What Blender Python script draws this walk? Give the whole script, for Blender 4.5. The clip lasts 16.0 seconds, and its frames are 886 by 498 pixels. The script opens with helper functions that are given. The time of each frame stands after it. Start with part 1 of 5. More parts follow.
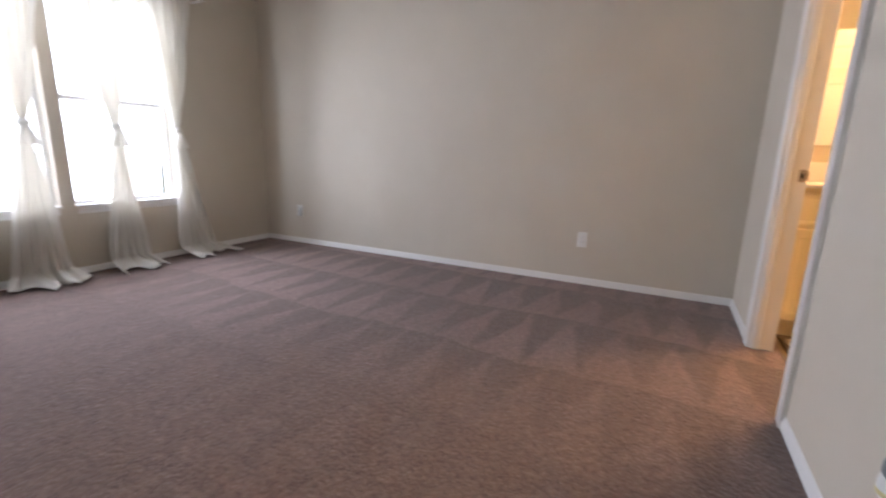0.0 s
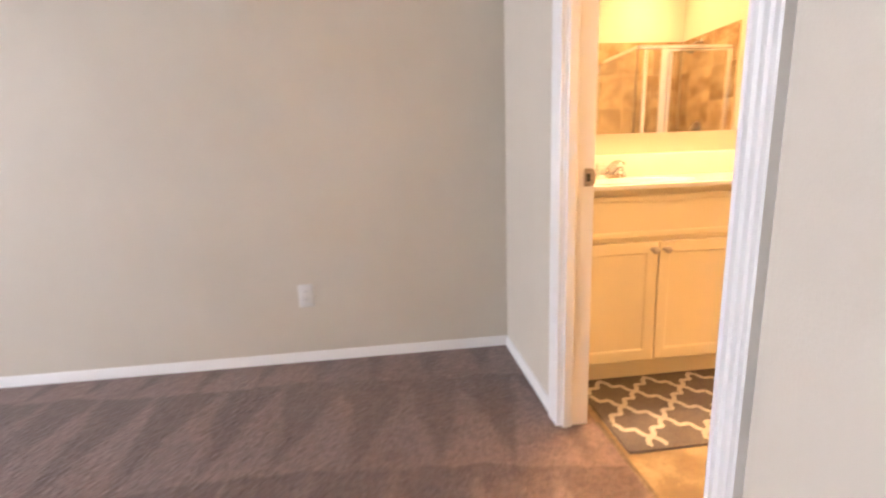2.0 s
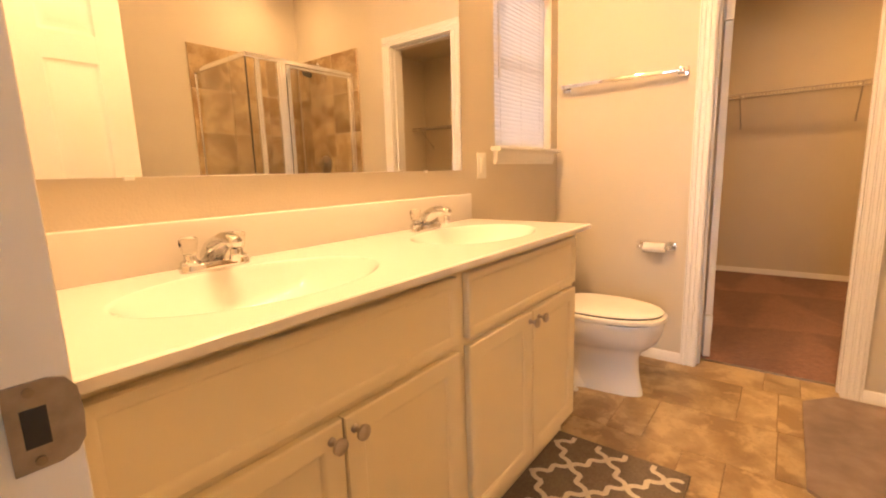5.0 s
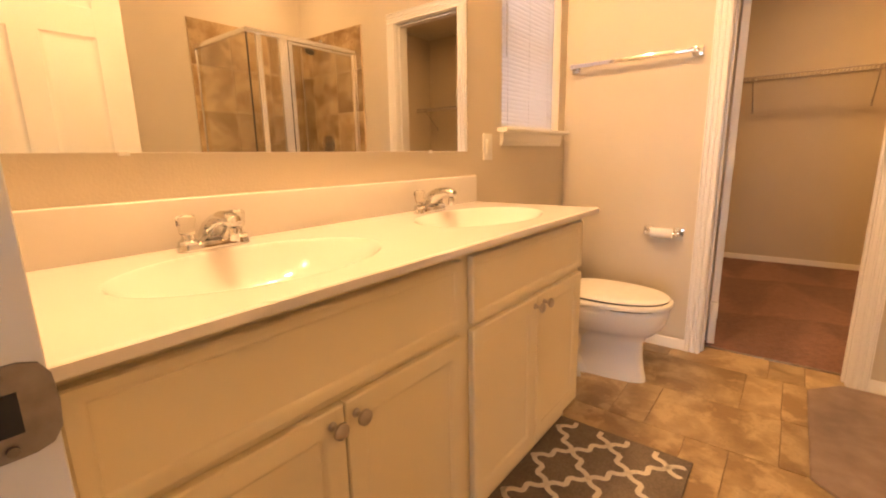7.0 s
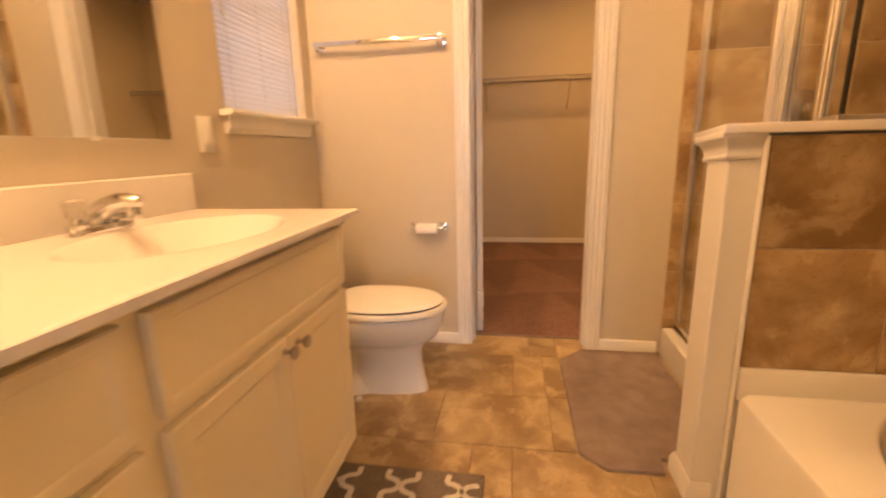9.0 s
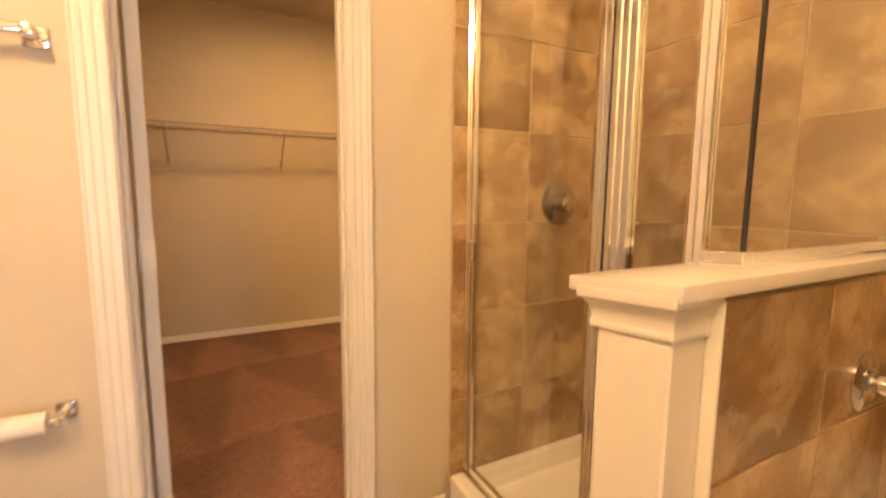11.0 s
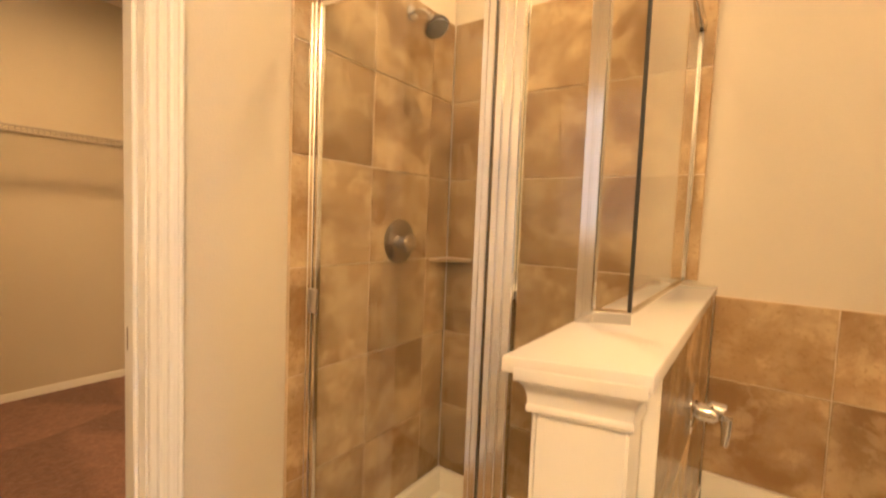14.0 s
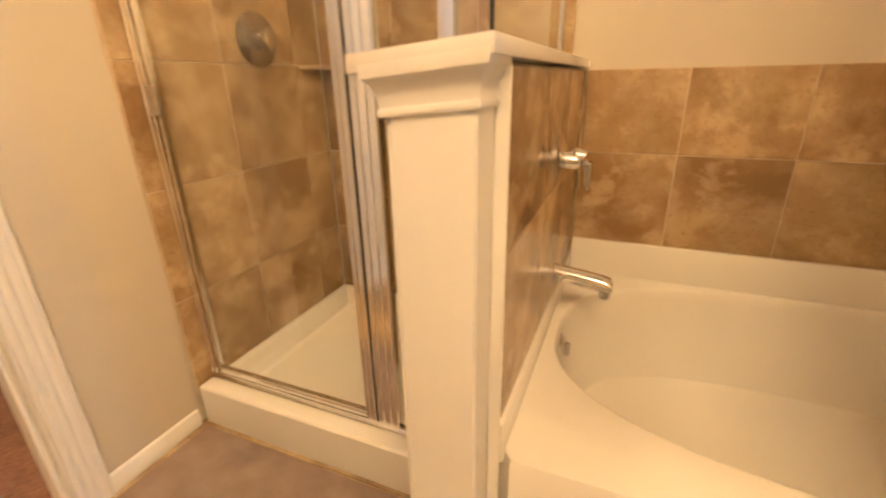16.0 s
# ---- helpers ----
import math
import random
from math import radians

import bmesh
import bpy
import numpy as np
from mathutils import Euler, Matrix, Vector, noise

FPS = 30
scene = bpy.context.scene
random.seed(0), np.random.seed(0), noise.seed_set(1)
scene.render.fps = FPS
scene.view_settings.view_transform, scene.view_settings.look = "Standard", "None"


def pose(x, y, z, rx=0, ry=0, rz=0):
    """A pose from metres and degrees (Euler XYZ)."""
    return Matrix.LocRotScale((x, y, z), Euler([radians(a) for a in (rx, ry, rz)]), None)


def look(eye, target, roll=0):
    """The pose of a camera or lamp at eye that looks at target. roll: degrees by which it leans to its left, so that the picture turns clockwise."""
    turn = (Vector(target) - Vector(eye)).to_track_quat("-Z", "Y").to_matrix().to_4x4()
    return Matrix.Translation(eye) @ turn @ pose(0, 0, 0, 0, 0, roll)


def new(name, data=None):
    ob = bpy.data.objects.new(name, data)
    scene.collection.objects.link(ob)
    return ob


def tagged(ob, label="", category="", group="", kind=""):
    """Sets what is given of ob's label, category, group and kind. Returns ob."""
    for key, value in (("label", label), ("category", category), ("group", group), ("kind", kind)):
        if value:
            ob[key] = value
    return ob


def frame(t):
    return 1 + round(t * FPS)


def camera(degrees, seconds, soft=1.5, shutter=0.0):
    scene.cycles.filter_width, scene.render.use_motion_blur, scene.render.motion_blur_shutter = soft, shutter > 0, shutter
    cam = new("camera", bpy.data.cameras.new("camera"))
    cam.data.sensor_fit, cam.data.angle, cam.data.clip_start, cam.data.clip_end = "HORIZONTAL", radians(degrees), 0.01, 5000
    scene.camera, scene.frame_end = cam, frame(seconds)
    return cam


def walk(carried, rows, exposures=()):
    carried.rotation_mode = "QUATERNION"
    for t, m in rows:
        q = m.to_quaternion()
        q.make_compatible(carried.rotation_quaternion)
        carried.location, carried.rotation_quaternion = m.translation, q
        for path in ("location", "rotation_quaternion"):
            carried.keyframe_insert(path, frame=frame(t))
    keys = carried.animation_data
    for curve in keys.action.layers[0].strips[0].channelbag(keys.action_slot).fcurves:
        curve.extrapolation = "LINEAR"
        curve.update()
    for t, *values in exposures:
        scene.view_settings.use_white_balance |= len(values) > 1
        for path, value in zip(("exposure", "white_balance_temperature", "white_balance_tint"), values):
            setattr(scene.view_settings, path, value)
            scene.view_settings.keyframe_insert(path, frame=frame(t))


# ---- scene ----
cam = camera(90.7, 16.0, soft=2.0, shutter=0.4)
PATH = [
    (0, (1.1, 1.007, 0.978), (0.227, 2.755, 0.551), 1.5),
    (0.5, (1.058, 1.146, 0.956), (0.442, 2.996, 0.508), 0.9),
    (1, (0.971, 1.527, 1.003), (0.325, 3.374, 0.588), -0.2),
    (1.5, (0.917, 1.882, 0.969), (0.636, 3.821, 0.57), -0.5),
    (2, (1.039, 2.295, 0.992), (1.248, 4.244, 0.592), -2.3),
    (2.5, (1.178, 2.669, 1.022), (1.728, 4.563, 0.687), -1.6),
    (3, (1.345, 2.981, 1.026), (2.428, 4.64, 0.749), -4.5),
    (3.5, (1.505, 3.173, 1.044), (2.867, 4.615, 0.789), -3.8),
    (4, (1.617, 3.269, 1.053), (3.085, 4.607, 0.817), -3.0),
    (4.2, (1.627, 3.284, 1.066), (3.12, 4.591, 0.808), -2.6),
    (6.3, (1.655, 3.362, 1.063), (3.222, 4.545, 0.684), -1.8),
    (6.5, (1.656, 3.361, 1.059), (3.209, 4.562, 0.676), -1.8),
    (7, (1.663, 3.35, 1.058), (3.191, 4.575, 0.651), -1.3),
    (7.5, (1.673, 3.366, 1.052), (3.213, 4.567, 0.623), -1.3),
    (8, (1.689, 3.402, 1.049), (3.316, 4.474, 0.599), -1.9),
    (8.5, (1.763, 3.429, 1.035), (3.538, 4.199, 0.527), -2.0),
    (9, (2.012, 3.433, 1.037), (3.935, 3.754, 0.591), -1.4),
    (9.2, (2.097, 3.433, 1.039), (4.035, 3.643, 0.592), -2.2),
    (11.3, (2.925, 3.444, 1.217), (4.61, 2.372, 1.093), 0.3),
    (11.5, (2.958, 3.421, 1.237), (4.589, 2.265, 1.203), -0.0),
    (12, (3.048, 3.439, 1.295), (4.49, 2.053, 1.297), 0.3),
    (12.5, (3.081, 3.455, 1.306), (4.387, 1.941, 1.373), 1.7),
    (13, (3.107, 3.47, 1.296), (4.328, 1.888, 1.354), 2.3),
    (13.5, (3.109, 3.474, 1.29), (4.289, 1.859, 1.315), 2.7),
    (14, (3.101, 3.484, 1.247), (4.256, 1.856, 1.12), 2.3),
    (14.5, (3.09, 3.483, 1.167), (4.206, 1.869, 0.785), 1.8),
    (15, (3.064, 3.482, 1.105), (4.089, 1.852, 0.565), 0.2),
    (15.5, (3.049, 3.487, 1.078), (4.008, 1.856, 0.429), -0.9),
    (16, (3.034, 3.443, 1.031), (3.767, 1.728, 0.308), -1.2),
]
# the camera brightens and darkens its picture as it goes from daylight to lamplight
EXPOSURES = [(0.0, 0.12, 6100, 14), (0.5, 0.5, 6100, 15), (1.0, 0.8, 6200, 16), (1.5, 0.95, 6350, 17), (2.0, 0.9, 6450, 16), (2.5, 0.88, 6500, 14),
             (3.0, 0.72, 6400, 12), (3.6, 0.55, 6430, 12), (4.2, 0.27, 6500, 13), (6.3, -0.2, 6650, 16), (8.0, -0.21, 6750, 17), (9.2, -0.35, 6780, 17),
             (11.5, 0.0, 5880, 6), (13.0, 0.0, 5520, 4), (14.5, 0.02, 5500, 4), (16.0, 0.07, 5480, 4)]
walk(cam, [(t, look(eye, target, roll)) for t, eye, target, roll in PATH], EXPOSURES)

# ---------- world and light ----------
world = bpy.data.worlds.new("sky")
scene.world = world
world.use_nodes = True
wn, wl = world.node_tree.nodes, world.node_tree.links
sky = wn.new("ShaderNodeTexSky")
sky.sky_type, sky.sun_disc = "NISHITA", False
sky.sun_elevation, sky.sun_rotation = radians(48), radians(130)
wn["Background"].inputs["Strength"].default_value = 0.12
wl.new(sky.outputs["Color"], wn["Background"].inputs["Color"])

sun = new("sun", bpy.data.lights.new("sun", "SUN"))
sun.data.energy, sun.data.angle, sun.data.color = 3.0, radians(0.5), (1.0, 0.95, 0.88)
sun.matrix_world = look((20, -17, 29), (0, 0, 0))


def area_lamp(name, eye, target, sx, sy, power, color):
    lamp = new(name, bpy.data.lights.new(name, "AREA"))
    lamp.data.shape, lamp.data.size, lamp.data.size_y = "RECTANGLE", sx, sy
    lamp.data.energy, lamp.data.color = power, color
    lamp.matrix_world = look(eye, target)
    return lamp


DAY = (0.82, 0.885, 1.0)
WARM = (1.0, 0.588, 0.25)
area_lamp("window_daylight", (-3.02, 3.075, 1.31), (0, 3.075, 1.1), 0.80, 1.60, 50, DAY)
area_lamp("window_daylight", (-3.02, 2.195, 1.31), (0, 2.195, 1.1), 0.80, 1.60, 50, DAY)
area_lamp("window_daylight", (3.815, 4.66, 1.62), (3.815, 0, 1.62), 0.60, 0.84, 7, (1.0, 0.95, 0.95))
spot = new("shower_downlight_beam", bpy.data.lights.new("shower_downlight_beam", "SPOT"))
spot.data.energy, spot.data.color, spot.data.spot_size, spot.data.spot_blend = 45, WARM, radians(172), 1.0
spot.data.shadow_soft_size = 0.055
spot.matrix_world = look((3.73, 2.27, 2.69), (3.73, 2.27, 0))
BULB_STRENGTH, CLOSET_STRENGTH = 510.0, 40.0
area_lamp("closet_light_beam", (5.645, 2.745, 2.553), (5.645, 2.745, 0), 0.24, 0.24, 30, (1.0, 0.50, 0.155))


# ---------- mesh helpers ----------
def bx(x0, x1, y0, y1, z0, z1, bevel=0.0, seg=2):
    bm = bmesh.new()
    bmesh.ops.create_cube(bm, size=1.0)
    for v in bm.verts:
        v.co = Vector(((x0 + x1) / 2 + v.co.x * (x1 - x0), (y0 + y1) / 2 + v.co.y * (y1 - y0), (z0 + z1) / 2 + v.co.z * (z1 - z0)))
    if bevel:
        bmesh.ops.bevel(bm, geom=bm.edges[:], offset=bevel, segments=seg, profile=0.5, affect="EDGES")
    return bm


def joined(*bms):
    out = bmesh.new()
    for b in bms:
        m = bpy.data.meshes.new("tmp")
        b.to_mesh(m)
        out.from_mesh(m)
        b.free()
        bpy.data.meshes.remove(m)
    return out


def moved(bm, m):
    bmesh.ops.transform(bm, matrix=m, verts=bm.verts)
    return bm


def cyl(p0, p1, r, r2=None, seg=20, bevel=0.0):
    p0, p1 = Vector(p0), Vector(p1)
    bm = bmesh.new()
    bmesh.ops.create_cone(bm, cap_ends=True, segments=seg, radius1=r, radius2=r if r2 is None else r2, depth=(p1 - p0).length)
    if bevel:
        rims = [e for e in bm.edges if abs(e.verts[0].co.z - e.verts[1].co.z) < 1e-6]
        bmesh.ops.bevel(bm, geom=rims, offset=bevel, segments=2, profile=0.5, affect="EDGES")
    q = (p1 - p0).to_track_quat("Z", "Y").to_matrix().to_4x4()
    return moved(bm, Matrix.Translation((p0 + p1) / 2) @ q)


def lathe(profile, seg=28, axis=(0, 0, 1), at=(0, 0, 0), sx=1.0, sy=1.0):
    """profile: (radius, height) pairs, from bottom to top."""
    bm = bmesh.new()
    rings = []
    for r, h in profile:
        rings.append([bm.verts.new((r * sx * math.cos(2 * math.pi * i / seg), r * sy * math.sin(2 * math.pi * i / seg), h)) for i in range(seg)])
    for a, b in zip(rings, rings[1:]):
        for i in range(seg):
            bm.faces.new((a[i], a[(i + 1) % seg], b[(i + 1) % seg], b[i]))
    bm.faces.new(rings[-1])
    bm.faces.new(list(reversed(rings[0])))
    q = Vector(axis).to_track_quat("Z", "Y").to_matrix().to_4x4()
    return moved(bm, Matrix.Translation(at) @ q)


def prism(profile, origin, u, v, way):
    """A closed 2D profile in the plane of u and v, drawn out along way."""
    bm = bmesh.new()
    o, u, v, way = Vector(origin), Vector(u), Vector(v), Vector(way)
    a = [bm.verts.new(o + u * p + v * q) for p, q in profile]
    b = [bm.verts.new(o + u * p + v * q + way) for p, q in profile]
    n = len(a)
    bm.faces.new(a)
    bm.faces.new(list(reversed(b)))
    for i in range(n):
        bm.faces.new((a[i], b[i], b[(i + 1) % n], a[(i + 1) % n]))
    bmesh.ops.recalc_face_normals(bm, faces=bm.faces)
    return bm


def tube(points, r, seg=10):
    bm = bmesh.new()
    pts = [Vector(p) for p in points]
    rings = []
    for i, p in enumerate(pts):
        d = (pts[min(i + 1, len(pts) - 1)] - pts[max(i - 1, 0)]).normalized()
        side = d.cross(Vector((0.31, 0.17, 0.93))).normalized()
        up = side.cross(d)
        rr = r[i] if isinstance(r, (list, tuple)) else r
        rings.append([bm.verts.new(p + rr * (side * math.cos(2 * math.pi * k / seg) + up * math.sin(2 * math.pi * k / seg))) for k in range(seg)])
    for a, b in zip(rings, rings[1:]):
        for i in range(seg):
            bm.faces.new((a[i], a[(i + 1) % seg], b[(i + 1) % seg], b[i]))
    bm.faces.new(rings[-1])
    bm.faces.new(list(reversed(rings[0])))
    bmesh.ops.recalc_face_normals(bm, faces=bm.faces)
    return bm


def loft(rings, cap0=True, cap1=True):
    """Rings of equal length, joined in order."""
    bm = bmesh.new()
    vs = [[bm.verts.new(p) for p in ring] for ring in rings]
    n = len(vs[0])
    for a, b in zip(vs, vs[1:]):
        for i in range(n):
            bm.faces.new((a[i], a[(i + 1) % n], b[(i + 1) % n], b[i]))
    if cap0:
        bm.faces.new(list(reversed(vs[0])))
    if cap1:
        bm.faces.new(vs[-1])
    bmesh.ops.recalc_face_normals(bm, faces=bm.faces)
    return bm


def mesh_of(name, bm, material, smooth=True):
    bmesh.ops.recalc_face_normals(bm, faces=bm.faces)
    me = bpy.data.meshes.new(name)
    bm.to_mesh(me)
    bm.free()
    me.materials.append(material)
    if smooth:
        me.polygons.foreach_set("use_smooth", [True] * len(me.polygons))
        me.set_sharp_from_angle(angle=radians(35))
    return me


def part(name, bm, material, parent, label=""):
    ob = new(name, mesh_of(name, bm, material))
    ob.parent = parent
    ob.matrix_parent_inverse = Matrix.Translation(-parent_place(parent))
    return tagged(ob, label)


def parent_place(ob):
    p = Vector(ob.location)
    while ob.parent:
        ob = ob.parent
        p = Vector(ob.location)
    return p


def sub(name, bm, material, parent, label=""):
    """A piece of a part; the part stands at its thing's origin."""
    ob = new(name, mesh_of(name, bm, material))
    ob.parent = parent
    return tagged(ob, label)


def thing(name, place, label, category, group="", kind=""):
    ob = new(name)
    ob.location = place
    ob.empty_display_size = 0.1
    return tagged(ob, label, category, group, kind)


def solid(name, bm, material, label, category, group="", kind=""):
    ob = new(name, mesh_of(name, bm, material))
    return tagged(ob, label, category, group, kind)


def structure(name, bm, material, label=""):
    return tagged(new(name, mesh_of(name, bm, material)), label, "", "", "structure")


# ---------- materials ----------
def material(name, color, rough=0.5, metal=0.0, color2=None, scale=8.0, detail=4.0, bump=0.0, bump_scale=200.0, spec=0.5,
             coarse=0.0, coarse_scale=1.2, shift=False, rough_var=0.0):
    m = bpy.data.materials.new(name)
    m.use_nodes = True
    n, k = m.node_tree.nodes, m.node_tree.links
    b = n["Principled BSDF"]
    b.inputs["Roughness"].default_value, b.inputs["Metallic"].default_value = rough, metal
    b.inputs["Specular IOR Level"].default_value = spec
    b.inputs["Base Color"].default_value = (*color, 1)
    tc = n.new("ShaderNodeTexCoord")
    place = tc.outputs["Object"]
    if shift:
        info = n.new("ShaderNodeObjectInfo")
        mul = n.new("ShaderNodeVectorMath")
        mul.operation = "SCALE"
        mul.inputs[0].default_value = (37.0, 19.0, 53.0)
        k.new(info.outputs["Random"], mul.inputs["Scale"])
        add = n.new("ShaderNodeVectorMath")
        k.new(place, add.inputs[0])
        k.new(mul.outputs[0], add.inputs[1])
        place = add.outputs[0]
    if color2 or coarse:
        nz = n.new("ShaderNodeTexNoise")
        nz.inputs["Scale"].default_value, nz.inputs["Detail"].default_value = scale, detail
        k.new(place, nz.inputs["Vector"])
        ramp = n.new("ShaderNodeValToRGB")
        ramp.color_ramp.elements[0].position, ramp.color_ramp.elements[1].position = 0.33, 0.67
        ramp.color_ramp.elements[0].color = (*color, 1)
        ramp.color_ramp.elements[1].color = (*(color2 or color), 1)
        k.new(nz.outputs["Fac"], ramp.inputs["Fac"])
        out = ramp.outputs["Color"]
        if coarse:
            nc = n.new("ShaderNodeTexNoise")
            nc.inputs["Scale"].default_value, nc.inputs["Detail"].default_value = coarse_scale, 3.0
            k.new(place, nc.inputs["Vector"])
            mr = n.new("ShaderNodeMapRange")
            mr.inputs["From Min"].default_value, mr.inputs["From Max"].default_value = 0.3, 0.7
            mr.inputs["To Min"].default_value, mr.inputs["To Max"].default_value = 1 - coarse, 1 + coarse * 0.4
            k.new(nc.outputs["Fac"], mr.inputs["Value"])
            mx = n.new("ShaderNodeVectorMath")
            mx.operation = "SCALE"
            k.new(out, mx.inputs[0])
            k.new(mr.outputs[0], mx.inputs["Scale"])
            out = mx.outputs[0]
        k.new(out, b.inputs["Base Color"])
        if rough_var:
            rr = n.new("ShaderNodeMapRange")
            rr.inputs["To Min"].default_value, rr.inputs["To Max"].default_value = rough - rough_var, rough + rough_var
            k.new(nz.outputs["Fac"], rr.inputs["Value"])
            k.new(rr.outputs[0], b.inputs["Roughness"])
    if bump:
        nb = n.new("ShaderNodeTexNoise")
        nb.inputs["Scale"].default_value, nb.inputs["Detail"].default_value = bump_scale, 3.0
        k.new(place, nb.inputs["Vector"])
        bp = n.new("ShaderNodeBump")
        bp.inputs["Strength"].default_value, bp.inputs["Distance"].default_value = 1.0, bump
        k.new(nb.outputs["Fac"], bp.inputs["Height"])
        k.new(bp.outputs["Normal"], b.inputs["Normal"])
    return m


WALL = material("greige_wall_paint", (0.590, 0.525, 0.428), 0.62, color2=(0.615, 0.550, 0.452), scale=2.2, bump=0.0006, bump_scale=160, coarse=0.03, spec=0.3)
CEILING = material("ceiling_paint", (0.62, 0.58, 0.52), 0.85, color2=(0.66, 0.62, 0.56), scale=3, bump=0.003, bump_scale=70, spec=0.2)
TRIM = material("white_trim_paint", (0.80, 0.78, 0.75), 0.34, color2=(0.775, 0.752, 0.72), scale=2.5)
DOORPAINT = material("white_door_paint", (0.79, 0.77, 0.735), 0.38, color2=(0.75, 0.73, 0.69), scale=4, bump=0.0004, bump_scale=120, coarse=0.03)
CABINET = material("cream_cabinet_paint", (0.80, 0.70, 0.482), 0.36, color2=(0.775, 0.672, 0.458), scale=2, coarse=0.03)
MARBLE = material("cultured_marble", (0.735, 0.700, 0.672), 0.10, color2=(0.72, 0.685, 0.657), scale=2.5, detail=8, coarse=0.01, rough_var=0.02, spec=0.16)
PORCELAIN = material("white_porcelain", (0.82, 0.80, 0.77), 0.08, color2=(0.80, 0.78, 0.74), scale=3)
ACRYLIC_TUB = material("white_tub_acrylic", (0.82, 0.79, 0.735), 0.13, color2=(0.79, 0.755, 0.69), scale=2, coarse=0.03, rough_var=0.05)
PLASTIC = material("white_plastic", (0.80, 0.785, 0.75), 0.35, color2=(0.77, 0.75, 0.71), scale=20)
STEEL = material("brushed_steel", (0.50, 0.465, 0.44), 0.17, 1.0, color2=(0.42, 0.39, 0.37), scale=40, rough_var=0.05)
CHROME = material("chrome", (0.74, 0.74, 0.75), 0.06, 1.0, color2=(0.69, 0.69, 0.70), scale=30, rough_var=0.03)
STRIKE = material("worn_nickel", (0.34, 0.29, 0.25), 0.36, 1.0, color2=(0.26, 0.22, 0.19), scale=60)
NICKEL = material("satin_nickel", (0.58, 0.52, 0.46), 0.28, 1.0, color2=(0.50, 0.44, 0.38), scale=40)
FRAME_METAL = material("bright_aluminium", (0.93, 0.92, 0.90), 0.14, 1.0, color2=(0.91, 0.90, 0.88), scale=5)
# rubber of the shower seal; the same black paints shade in holes and gaps
DARK = material("black_rubber_and_gap_shade", (0.012, 0.011, 0.010), 0.5, color2=(0.02, 0.018, 0.016), scale=30)
BRONZE = material("aged_steel", (0.30, 0.25, 0.20), 0.4, 1.0, color2=(0.20, 0.16, 0.13), scale=50)
GROUT = material("tan_grout", (0.60, 0.48, 0.33), 0.9, color2=(0.54, 0.42, 0.28), scale=30, bump=0.0006, bump_scale=300)
FLOOR_GROUT = material("brown_floor_grout", (0.255, 0.175, 0.10), 0.9, color2=(0.31, 0.22, 0.13), scale=30, bump=0.0006, bump_scale=300)
# white coating darkened: its shade against the lit wall is put into the colour
WIRE = material("shaded_white_wire", (0.42, 0.38, 0.34), 0.4, color2=(0.36, 0.32, 0.28), scale=30)
RUG_GREY = material("grey_woven_pile", (0.155, 0.128, 0.108), 0.95, color2=(0.21, 0.175, 0.148), scale=160, bump=0.003, bump_scale=420, coarse=0.15, coarse_scale=9, spec=0.1)
RUG_WHITE = material("ivory_woven_pile", (0.60, 0.55, 0.46), 0.95, color2=(0.68, 0.63, 0.54), scale=160, bump=0.003, bump_scale=420, spec=0.1)
MAT_TAUPE = material("taupe_bath_mat", (0.27, 0.205, 0.175), 0.95, color2=(0.33, 0.255, 0.22), scale=14, detail=8, bump=0.003, bump_scale=330, coarse=0.2, coarse_scale=5, spec=0.1)
PAPER = material("white_tissue_paper", (0.82, 0.80, 0.77), 0.95, color2=(0.78, 0.76, 0.73), scale=60, bump=0.0006, bump_scale=260)
GROUND = material("dry_lawn", (0.20, 0.19, 0.10), 0.95, color2=(0.30, 0.26, 0.15), scale=3, bump=0.02, bump_scale=20, coarse=0.3, coarse_scale=0.2)
SHELF_STONE = material("tan_stone_shelf", (0.36, 0.24, 0.14), 0.35, color2=(0.46, 0.33, 0.20), scale=20)
GREY_PLASTIC = material("grey_plastic", (0.20, 0.20, 0.20), 0.4, color2=(0.16, 0.16, 0.16), scale=20)


